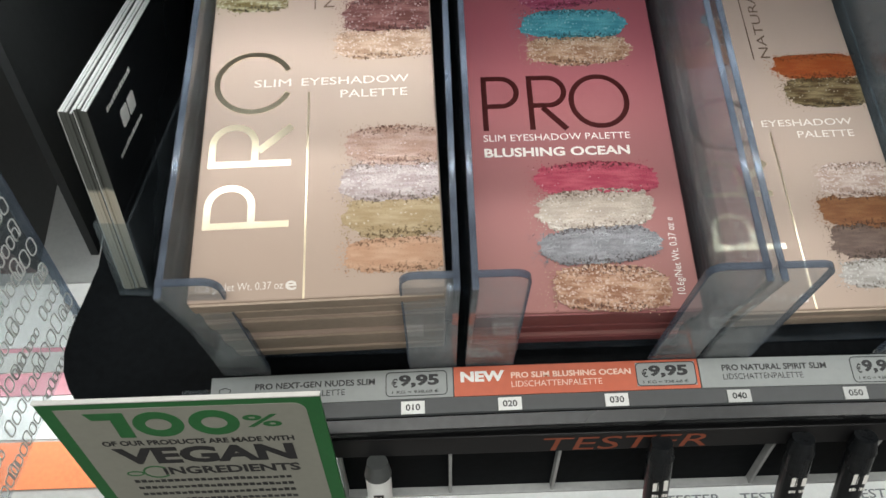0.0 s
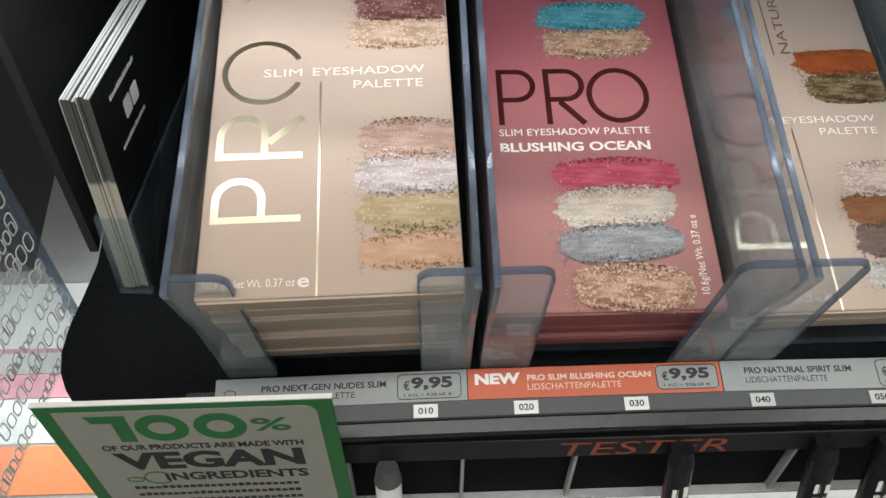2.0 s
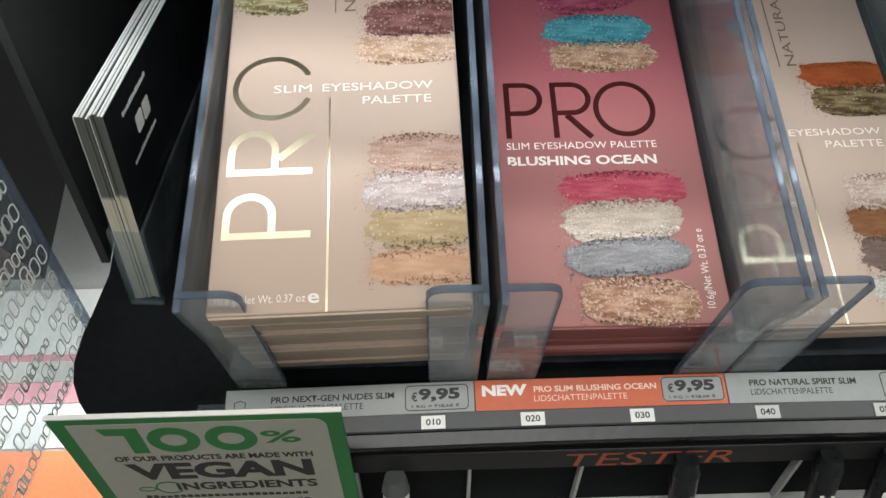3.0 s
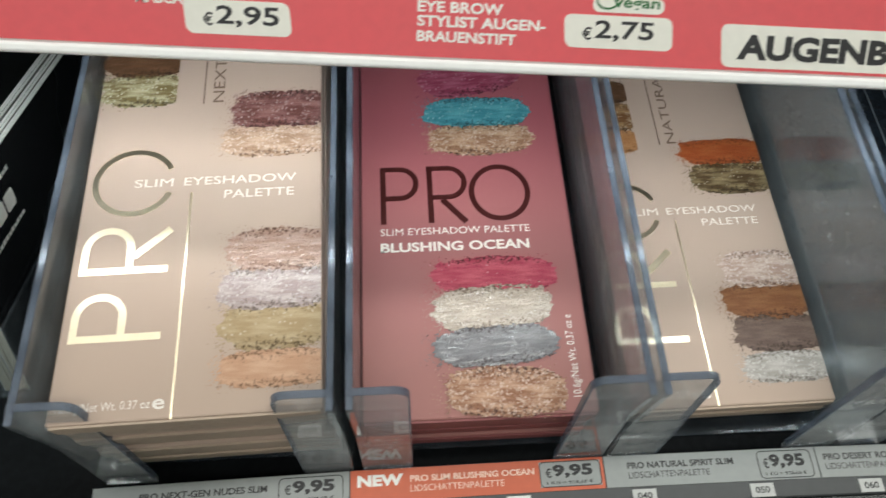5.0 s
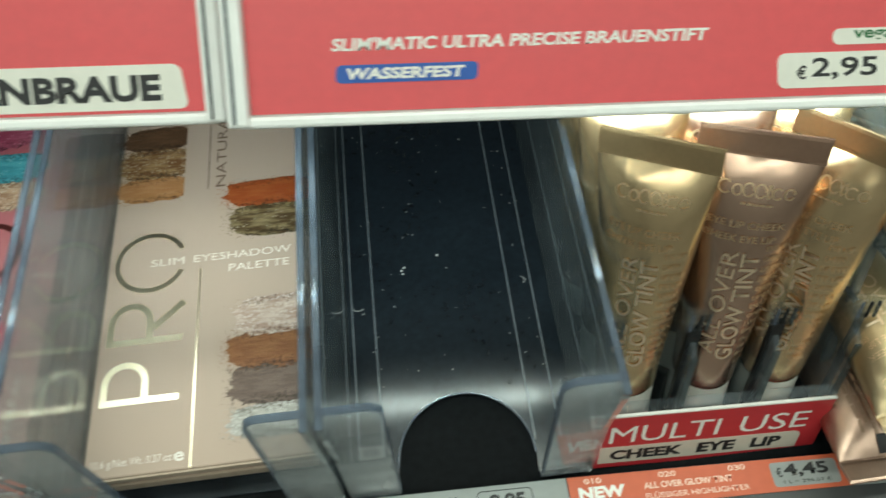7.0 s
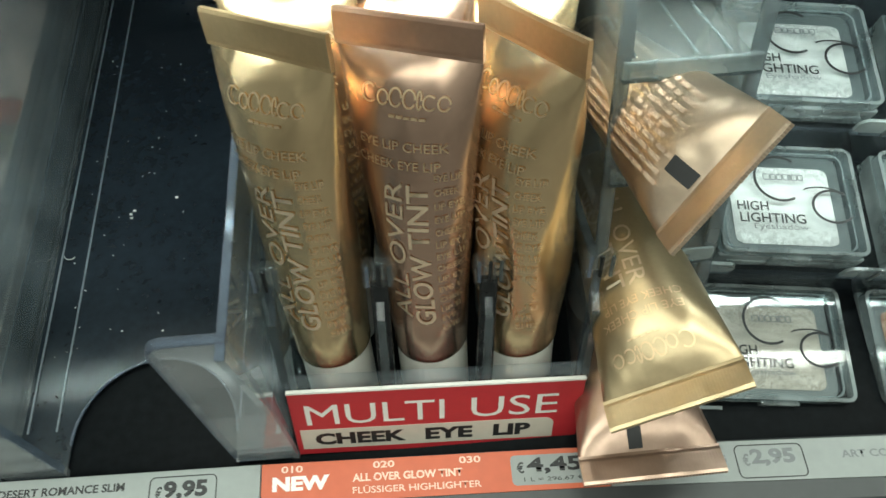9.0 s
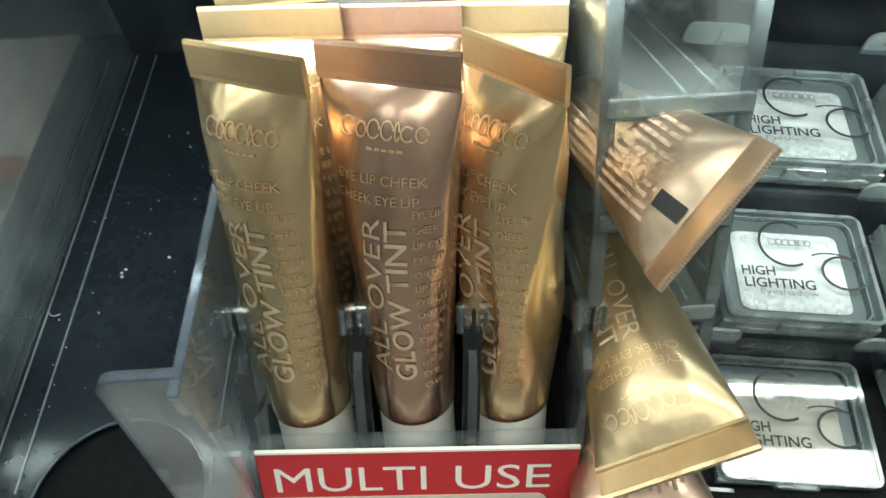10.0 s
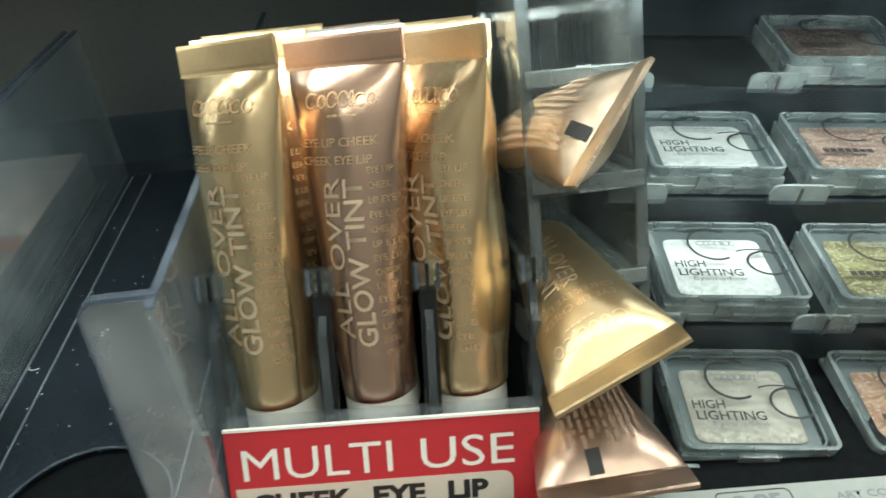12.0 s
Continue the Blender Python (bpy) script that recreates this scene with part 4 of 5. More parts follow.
def dashes(x0, y0, w, h, count, rng, z=0):
    """A row of small bars, for writing that cannot be read or marks."""
    bm = bmesh.new()
    step = w / count
    for i in range(count):
        k = rng.uniform(0.7, 1.0)
        box_into(bm, x0 + i * step, x0 + (i + 0.78) * step, y0, y0 + h * k, z, z + 0.00005)
    return bm


def mark_path(k, x, w, y, h):
    """One plain open ring or bar of a row of marks."""
    if k in (0, 5):
        return arc(x + w / 2, y + h / 2, w / 2, h / 2, 45, 315, 14)
    return arc(x + w / 2, y + h / 2, w / 2, h / 2, -20 if k == 1 else 0, 330, 16)


# tube laminates darkened: the flat seals' dark reflection is put into the colour
SEALS = {"tube_gold": laminate("seal_gold", (0.58, 0.43, 0.25), 0.46), "tube_bronze": laminate("seal_bronze", (0.50, 0.33, 0.25), 0.46), "tube_amber": laminate("seal_amber", (0.58, 0.44, 0.27), 0.46)}


def tube(m, mat, ink, label, kind="front", bend=0.0, pinch=0.0, seed=0, cap=True, r=0.0092, crimp=0.0262, length=0.0780, group="tubes in the stand", seal=None):
    t = thing("cosmetic_tube", m, label, "tube", group)
    rng = random.Random(seed)
    ph = rng.uniform(0, 6)
    part("body", tube_mesh(r, crimp, length, bend, pinch, ph), mat, t)
    end = part("crimp", crimp_mesh(crimp, length, bend=bend), seal or SEALS.get(mat.name, mat), t, "flat ribbed sealed end")
    if seal:
        part("barcode", moved(dashes(-0.0095, length + 0.0012, 0.0080, 0.0045, 12, rng), Matrix.Translation((0, 0, bend + 0.0007))), INK, end, "printed barcode")
    if cap:
        bm = bmesh.new()
        bmesh.ops.create_cone(bm, cap_ends=True, segments=36, radius1=r * 0.97, radius2=r * 0.97, depth=0.0252)
        moved(bm, pose(0, -0.0116, 0, 90))
        part("cap", bm, CAP_WHITE, t, "white screw cap")
    if kind == "front":
        lay = lambda b: wrap(b, r, crimp, length, bend, pinch, ph)
        L = length
        xs = -0.0078
        for k, wd in enumerate((0.0030, 0.0021, 0.0024, 0.0024, 0.0008, 0.0024, 0.0022)):
            hgt = 0.0032 if k in (0, 2, 3, 4) else 0.0026
            mark = stroke_into(bmesh.new(), mark_path(k, xs, wd, L * 0.893, hgt), 0.00036, 0, 0.00004)
            part("brand_mark", lay(mark), INK_TUBE_SOFT, t)
            xs += wd + 0.00035
        part("small_print", lay(dashes(-0.002, L * 0.866, 0.0075, 0.0006, 5, rng)), INK_TUBE_SOFT, t)
        for y, s, x0, w in ((0.785, "EYE LIP CHEEK", -0.0085, 0.0180), (0.735, "CHEEK EYE LIP", -0.0090, 0.0170)):
            part("lettering", lay(words(s, x0, L * y, w, 0.0019, 0)), INK_TUBE_SOFT, t)
        part("lettering", lay(words("ALL OVER", -0.0034, L * 0.22, 0.0040, L * 0.48, 0, 0.0, 90)), ink, t)
        part("lettering", lay(words("GLOW TINT", 0.0014, L * 0.195, 0.0043, L * 0.50, 0, 0.015, 90)), ink, t)
        col = bmesh.new()
        for i in range(14):
            merge(col, words(("CHEEK", "EYE LIP", "LIP EYE")[i % 3], 0.0068, L * (0.16 + 0.042 * i), 0.0040 if i % 3 == 0 else 0.0046, 0.0015))
        part("small_print", lay(col), INK_TUBE_SOFT, t)
    elif kind == "back":
        lay = lambda b: wrap(b, r, crimp, length, bend, pinch, ph)
        for i in range(10):
            bm = bmesh.new()
            y = length * 0.22
            while y < length * rng.uniform(0.84, 0.92):
                step = rng.uniform(0.0016, 0.0042)
                for a in range(2):
                    box_into(bm, -0.0092 + 0.0018 * i, -0.0083 + 0.0018 * i, y + a * step / 2, y + (a + 1) * step / 2, 0, 0.00005)
                y += step + 0.0006
            part("small_print", lay(bm), ink, t)
        spot = box(0.0012, 0.0044, length * 0.93, length * 1.0 - 0.0003, 0, 0.00004)
        bmesh.ops.subdivide_edges(spot, edges=spot.edges[:], cuts=5, use_grid_fill=True)
        part("eye_mark", wrap(spot, r, crimp, length, bend, pinch, ph, 0.0004), INK, t, "black printed registration mark")
    return t


def tube_frame(neck, seal, across):
    """A tube's pose from the middles of its two ends and the way its seal runs."""
    y = (Vector(seal) - Vector(neck)).normalized()
    x = Vector(across)
    x = (x - y * x.dot(y)).normalized()
    z = x.cross(y)
    return Matrix(((x.x, y.x, z.x, neck[0]), (x.y, y.y, z.y, neck[1]), (x.z, y.z, z.z, neck[2] + 1.25), (0, 0, 0, 1)))


INK_TUBE = paint("tube_print", (0.82, 0.66, 0.48), 0.4, 0.7, vary=0.05, bump=0)
INK_TUBE_SOFT = paint("tube_ink_soft", (0.82, 0.62, 0.40), 0.38, 0.85, vary=0.05, bump=0)
rng = random.Random(8)
COLS = (0.2895, 0.3142, 0.3366)
SHADES = ((TUBE_GOLD, "gold"), (TUBE_BRONZE, "bronze"), (TUBE_AMBER, "amber"))
for row in range(4):
    for c, (x, (mat, word)) in enumerate(zip(COLS, SHADES)):
        y, lift = 0.1512 + 0.0215 * row, 0.0022 * row - 0.0010 * c
        yaw = (-34, -26, -58)[c] if row == 0 else rng.uniform(-12, 6)
        label = f"metallic {word} cosmetic tube with white cap in a clear stand"
        tube(upright(x + (0 if row == 0 else rng.uniform(-0.001, 0.001)), y, -0.1690 + lift, yaw) @ pose(0, 0, 0, -row * 0.5, 0, (0.0, -0.6, -1)[c] if row == 0 else 0),
             mat, INK_TUBE, label, "front" if row < 2 else "plain", pinch=(0.3, 0.2, 1.0)[c], seed=row * 3 + c, crimp=0.0298, seal=LABEL_WHITE if (row, c) == (2, 1) else None)


# ---- tube stand ----
def tube_stand():
    st = thing("tube_stand", upright(0.2771, 0.1364, -0.1943) @ pose(0, 0, 0, 0, 0, -2.8), "clear acrylic three-lane tube stand with black fronts and a red sign", "tube stand")
    w, high = 0.0728, 0.0615
    part("base_plate", box(-0.0005, w + 0.0005, 0.0, 0.0028, -0.098, -0.0012), ACRYLIC_DARK, st)
    for k in range(4):
        x = w * k / 3
        bw = 0.0040 if k in (1, 2) else 0.0018
        x0 = x - bw / 2
        wall = slab([(-0.002, 0.003), (-0.002, 0.046), (-0.010, high - 0.006), (-0.098, high - 0.006), (-0.098, 0.003)], x - 0.0009, x + 0.0009)
        for v in wall.verts:
            a, b, c = v.co
            v.co = (c, b, a)
        lane = part("lane_wall", wall, ACRYLIC, st)
        part("wall_edge", box(x - 0.0010, x + 0.0010, 0.0030, 0.0460, -0.0021, -0.0013, 0.0002), CRYSTAL_EDGE, lane, "smoky polished front edge")
        part("wall_edge", box(x - 0.0010, x + 0.0010, high - 0.0060, high - 0.0052, -0.098, -0.010, 0.0002), CRYSTAL_EDGE, lane, "smoky polished top edge")
        if k in (1, 2):
            part("black_post", box(x0, x0 + bw, 0.0030, high - 0.007, -0.0068, -0.0048, 0.0004), BLACK, st, "glossy black upright between two lanes")
        else:
            part("black_post", box(x0, x0 + bw, 0.0030, high - 0.007, -0.0066, -0.0048, 0.0003), ACRYLIC_DARK, st)
        hook_part(st, x, high)
    part("front_rail", box(-0.0010, w + 0.0010, 0.0250, 0.0266, -0.0040, -0.0006, 0.0004), ACRYLIC, st)
    sign = part("sign", box(0.0, w, 0.0004, 0.0257, -0.0006, 0.0004, 0.0002), SIGN_RED, st, "red paper sign with white and black lettering")
    for p_, q_ in (((0, 0.0260), (w, 0.0260)),):
        bm = bmesh.new()
        stroke_into(bm, [p_, q_], 0.0006, -0.0004, 0.0006)
        part("sign_edge", bm, INK_WHITE, sign)
    part("lettering", words("MULTI", 0.0036, 0.0130, 0.0345, 0.0080, 0.0004), INK_WHITE, sign)
    part("lettering", words("USE", 0.0448, 0.0130, 0.0219, 0.0080, 0.0004), INK_WHITE, sign)
    sign.location.y = -0.0011
    tab = part("sign_panel", slab(rounded(0.0014, 0.0663, 0.0028, 0.0111, 0.0026, 6, (0, 0, 1, 0)), 0.0004, 0.00048), SIGN_CREAM, sign, "cream panel")
    part("lettering", words("CHEEK", 0.0049, 0.0045, 0.0233, 0.0050, 0.00049, 0.045), INK, tab)
    part("lettering", words("EYE", 0.0331, 0.0045, 0.0122, 0.0050, 0.00049, 0.045), INK, tab)
    part("lettering", words("LIP", 0.0507, 0.0045, 0.0096, 0.0050, 0.00049, 0.045), INK, tab)


def hook_part(st, x, high):
    """The moulded clear hook at the top of a lane wall, with its finger ribs."""
    bm = bmesh.new()
    box_into(bm, x - 0.0036, x + 0.0036, high - 0.0072, high - 0.0012, -0.0085, -0.0050, 0.0012)
    for i in range(4):
        xx = x - 0.0034 + 0.0020 * i
        box_into(bm, xx, xx + 0.0008, high - 0.0076, high - 0.0006, -0.0056, -0.0042, 0.0003)
    hk = part("hook", bm, CRYSTAL, st, "clear ribbed moulded hook")
    # pale, black and smoky ribs put the clear hook's sparkle into colour
    for i in range(3):
        xx = x - 0.0028 + 0.0024 * i
        part("rib", box(xx, xx + 0.0009, high - 0.0070, high - 0.0010, -0.0046, -0.0038, 0.0003), (ACRYLIC_RIM, BLACK, CRYSTAL_EDGE)[i], hk)
    return hk


tube_stand()


# ---- eyeshadow compacts on a stepped rack ----
RACK = S @ FACE @ Matrix.Translation((0.4062, 0.0629, -0.2324)) @ pose(0, 0, 0, 2.7) @ pose(0, 0, 0, 0, 3.7, -6.0)  # x across, y up the slope, z off it; 0 at the first pan's middle
RISE, RUN, PITCH = 0.0175, 0.0346, 0.0466
PAN_FRAME = paint("compact_frame", (0.12, 0.138, 0.142), 0.38, vary=0.08, bump=0.02)
CASE_DARK = paint("compact_case_dark", (0.075, 0.085, 0.09), 0.3, vary=0.1)
CASE_FRONT = clear("compact_front", (0.76, 0.81, 0.82), 0.40, (0.50, 0.56, 0.57), 0.08, 1.5)
CASE_EDGE = clear("compact_edge", (0.62, 0.68, 0.70), 0.30, (0.50, 0.56, 0.57), 0.06, 1.55)


def powder_cake(x0, x1, y0, y1, waves):
    """A pressed cake with rounded corners and embossed ripples."""
    bm = bmesh.new()
    nx, ny = 30, 44
    cx, cy, hx, hy, r = (x0 + x1) / 2, (y0 + y1) / 2, (x1 - x0) / 2, (y1 - y0) / 2, 0.0022
    grid = []
    for j in range(ny + 1):
        row = []
        v = (j / ny * 2 - 1) * hy
        over = max(0.0, abs(v) - (hy - r))
        wide = hx - r + math.sqrt(max(0.0, r * r - over * over))
        for i in range(nx + 1):
            u = (i / nx * 2 - 1) * wide
            rim = min(1.0, (wide - abs(u)) / 0.0012, (hy - abs(v)) / 0.0012)
            z = 0.0004 * rim + waves * rim * math.sin(v * 1150 + 1.2 * math.sin(u * 260))
            row.append(bm.verts.new((cx + u, cy + v, z)))
        grid.append(row)
    for a, b in zip(grid, grid[1:]):
        for i in range(nx):
            bm.faces.new((a[i], a[i + 1], b[i + 1], b[i]))
    return smooth(bm)


def compact(m, shade_name, base, light, word=True, glit=0.2):
    c = thing("eyeshadow_compact", m, f"clear square eyeshadow compact holding {shade_name} powder", "compact", "compacts in the stepped rack")
    x0, x1, y0, y1, low, top = -0.0186, 0.0204, -0.0148, 0.0172, -0.0072, 0.0022
    part("base", box(x0 + 0.0012, x1 - 0.0012, y0 + 0.0020, y1 - 0.0006, low, -0.0036, 0.0006), CASE_DARK, c, "dark lower shell of the compact")
    part("pan_frame", slab(rounded(-0.0166, 0.0172, -0.0133, 0.0152, 0.0030), -0.0035, -0.0004), PAN_FRAME, c, "grey frame round the powder")
    mat = powder("pan_" + shade_name.replace(" ", "_"), base, [q * 1.8 for q in base], light, glit, 0.5, 0.05, 0.08, False)
    part("powder", powder_cake(-0.0139, 0.0139, -0.0115, 0.0115, 0.00016 if word else 0.00005), mat, c, "rippled pressed powder")
    part("front_wall", merge(box(x0, x1, y0, y0 + 0.0012, low, -0.0010, 0.0004), box(x0 + 0.003, x1 - 0.003, y0 - 0.0003, y0 + 0.0004, -0.0046, -0.0038, 0.0001)), CASE_FRONT, c, "clear front wall of the lower shell")
    for x in (x0, x1 - 0.0012):
        part("side_wall", box(x, x + 0.0012, y0 + 0.0012, y1, low, -0.0010, 0.0003), CASE_FRONT, c)
    part("back_wall", box(x0, x1, y1 - 0.0012, y1 + 0.0002, low, -0.0010, 0.0003), CASE_FRONT, c)
    lid = part("lid", slab(rounded(x0 + 0.0004, x1 - 0.0004, y0 + 0.0004, y1 - 0.0004, 0.0020), top - 0.0009, top), CRYSTAL, c, "clear glossy lid")
    bm = bmesh.new()
    stroke_into(bm, rounded(x0 + 0.0005, x1 - 0.0005, y0 + 0.0005, y1 - 0.0005, 0.0020, 4), 0.0010, -0.0008, top + 0.0001, True)
    part("lid_skirt", bm, CASE_EDGE, lid, "bevelled clear edge of the lid")
    bm = bmesh.new()
    stroke_into(bm, rounded(-0.0168, 0.0178, -0.0134, 0.0154, 0.0030, 4), 0.0005, top - 0.0012, top - 0.00095, True)
    part("lid_step", bm, CASE_EDGE, lid, "moulded step inside the lid")
    part("clasp", box(-0.0050, 0.0055, y0 - 0.0011, y0 + 0.0004, -0.0040, 0.0004, 0.0004), CASE_EDGE, c, "clear clasp at the front edge")
    for x in (-0.0150, 0.0128):
        part("front_rib", box(x, x + 0.0034, y0 - 0.0006, y0, -0.0062, -0.0030, 0.0002), CASE_EDGE, c)
    bm = bmesh.new()
    stroke_into(bm, arc(-0.0008, 0.0070, 0.0068, 0.0066, 52, 300, 36), 0.0007, top, top + 0.0001)
    stroke_into(bm, arc(0.0128, -0.0008, 0.0056, 0.0047, 50, 320, 30), 0.0007, top, top + 0.0001)
    stroke_into(bm, arc(0.0098, 0.0030, 0.0052, 0.0018, 30, 150, 14), 0.0004, top, top + 0.0001)
    part("ring_mark", bm, INK, lid, "printed open rings")
    xs = -0.0052
    for wd in (0.0018, 0.0013, 0.0014, 0.0014, 0.0004, 0.0014, 0.0013):
        part("brand_mark", stroke_into(bmesh.new(), rounded(xs, xs + wd, 0.0066, 0.0082, 0.0002, 2), 0.00022, top, top + 0.00008, True), INK_GREY, lid)
        xs += wd + 0.0003
    if word:
        part("lettering", words("HIGH", -0.0134, -0.0028, 0.0084, 0.0027, top, 0.015), INK, lid)
        part("lettering", words("LIGHTING", -0.0131, -0.0063, 0.0176, 0.0028, top, 0.015), INK, lid)
        part("lettering", words("Eyeshadow", -0.0096, -0.0086, 0.0145, 0.0020, top), INK_GREY, lid)
    else:
        part("small_print", dashes(-0.0125, -0.0056, 0.0150, 0.0022, 7, random.Random(3), top), INK, lid)
    return c


WHITES = (("champagne", (0.50, 0.45, 0.39), (0.60, 0.55, 0.49)), ("white", (0.78, 0.78, 0.78), (0.88, 0.88, 0.88)), ("silver white", (0.58, 0.58, 0.57), (0.68, 0.68, 0.67)))
BROWNS = (("copper brown", (0.36, 0.19, 0.12), (0.50, 0.30, 0.20)), ("olive gold", (0.20, 0.17, 0.07), (0.36, 0.32, 0.16)), ("rose brown", (0.28, 0.16, 0.125), (0.42, 0.28, 0.22)), ("dark cocoa", (0.09, 0.055, 0.045), (0.13, 0.08, 0.07)), ("umber", (0.07, 0.045, 0.035), (0.11, 0.07, 0.06)))


def rack():
    r = thing("stepped_rack", RACK, "clear acrylic stepped rack holding square compacts", "display rack")
    for k in range(5):
        y0, z0 = RUN * k, RISE * k
        if k:
            part("step", box(-0.0200, 0.1180, y0 - 0.0160, y0 + 0.0182, z0 - 0.0086, z0 - 0.0074), CRYSTAL, r)
            part("riser", box(-0.0200, 0.1180, y0 - 0.0172, y0 - 0.0160, z0 - 0.0230, z0 - 0.0074), ACRYLIC_DARK, r)
        for c in range(4):
            x = -0.0222 + PITCH * c
            part("divider", box(x - 0.0006, x + 0.0006, y0 - 0.0150, y0 + 0.0172, z0 - 0.0072, z0 - 0.0030, 0.0003), CRYSTAL, r)
            # rounded finger tab standing before two neighbouring compacts
            bm = slab(rounded(x - 0.0078, x + 0.0090, z0 - 0.0088, z0 - 0.0022, 0.0026, 6, (0, 0, 1, 1)), y0 - 0.0170, y0 - 0.0161)
            for v in bm.verts:
                a, b, d = v.co
                v.co = (a, d, b)
            bmesh.ops.reverse_faces(bm, faces=bm.faces)
            tab = part("finger_tab", bm, CASE_FRONT, r, "clear rounded tab that holds the compacts")
            part("tab_line", box(x + 0.0004, x + 0.0012, y0 - 0.0174, y0 - 0.0170, z0 - 0.0086, z0 - 0.0030), CASE_DARK, tab, "dark joint line")


rack()
for c in range(3):
    for k in range(3 if c == 0 else 4):
        n, b, l = WHITES[k] if c == 0 else BROWNS[k] if c == 1 else BROWNS[(k + 2) % 5]
        compact(RACK @ Matrix.Translation((PITCH * c, RUN * k, RISE * k)), n, b, l, c == 0, (0.03, 0.6, 0.4)[c])


# ---- vegan sign ----
def vegan_sign():
    s = thing("card_sign", upright(-0.0835, 0.1069, -0.1665) @ pose(0, 0, 0, 0, 0, 0.4), "cream card sign with a green border and bold lettering", "sign")
    w, h = 0.0812, 0.115
    part("card", box(0, w, -h, 0, -0.0012, 0, 0.0002), GREEN, s, "green printed card")
    pan = part("panel", slab(rounded(0.0046, w - 0.0046, -h + 0.005, -0.0030, 0.0040, 8, (1, 1, 1, 0)), 0, 0.00012), CREAM, s, "cream printed panel")
    part("top_edge", box(-0.0002, w + 0.0002, 0.0, 0.0005, -0.0013, 0.0002), INK_WHITE, s, "white cut card edge")
    Z = 0.00012
    part("lettering", slab([(0.0122, -0.0052), (0.0236, -0.0052), (0.0236, -0.0188), (0.0190, -0.0188), (0.0190, -0.0088), (0.0136, -0.0088)], Z, Z + 0.0001), GREEN, pan)
    for x in (0.0322, 0.0486):
        bm = stroke_into(bmesh.new(), arc(x, -0.0120, 0.0056, 0.0050, 0, 360, 40)[:-1], 0.0036, Z, Z + 0.0001, True)
        part("lettering", bm, GREEN, pan)
    part("lettering", words("%", 0.0572, -0.0152, 0.0112, 0.0068, Z, 0.02), GREEN, pan)
    part("lettering", words("OF OUR PRODUCTS ARE MADE WITH", 0.0120, -0.0236, 0.0585, 0.0030, Z, 0.035), INK, pan)
    part("lettering", words("VEGAN", 0.0135, -0.0352, 0.0560, 0.0102, Z, 0.045), INK, pan)
    part("lettering", words("INGREDIENTS", 0.0255, -0.0425, 0.0440, 0.0050, Z, 0.035), INK, pan)
    bm = bmesh.new()
    stroke_into(bm, arc(0.0232, -0.0405, 0.0042, 0.0036, 40, 320, 18), 0.0006, Z, Z + 0.0001)
    stroke_into(bm, arc(0.0160, -0.0412, 0.0026, 0.0013, 0, 350, 14), 0.0005, Z, Z + 0.0001)
    part("leaf_mark", bm, GREEN, pan)
    rng = random.Random(2)
    for i in range(5):
        part("small_print", dashes(0.014, -0.0475 - 0.0045 * i, 0.052, 0.0020, 24, rng, Z), INK, pan)
    part("stem", box(w * 0.45, w * 0.55, -h + 0.004, -0.012, -0.0115, -0.0012, 0.0005), ACRYLIC, s, "clear stem that holds the card to the rail")


vegan_sign()


# ---- tester rail under the shelf ----
def tester_rail():
    t = thing("tester_rail", upright(0.0, 0.1170, -0.2076) @ pose(0, 0, 0, 0, 0, 0), "dark grey tester rail with black slots and orange lettering", "tester rail")
    part("bar", box(-0.006, 0.50, -0.0132, -0.0018, -0.004, 0.0, 0.0004), paint("rail_charcoal", (0.008, 0.008, 0.009), 0.5), t)
    orange = paint("tester_orange", (0.30, 0.075, 0.036), 0.5, vary=0.1, bump=0)
    part("lettering", words("TESTER", 0.0672, -0.0124, 0.0575, 0.0085, 0.0, 0.0, shear=0.12), orange, t)
    part("lettering", words("TESTER", 0.3000, -0.0124, 0.0575, 0.0085, 0.0, 0.0, shear=0.12), orange, t)
    part("slot_back", box(-0.004, 0.50, -0.0450, -0.0132, -0.010, -0.0035), BLACK_BOARD, t, "black inside of the slots")
    light = paint("slot_frame", (0.36, 0.37, 0.365), 0.45)
    for x in (-0.004, 0.0352, 0.0740, 0.1120, 0.1500, 0.1880, 0.2260):
        part("slot_divider", box(x - 0.0006, x + 0.0006, -0.0440, -0.0132, -0.0036, -0.0005, 0.0002), light, t, "pale divider")
    part("slot_sill", box(-0.006, 0.50, -0.0450, -0.0436, -0.0035, 0.0, 0.0004), light, t, "pale lower edge of the slots")
    return t


tester_rail()


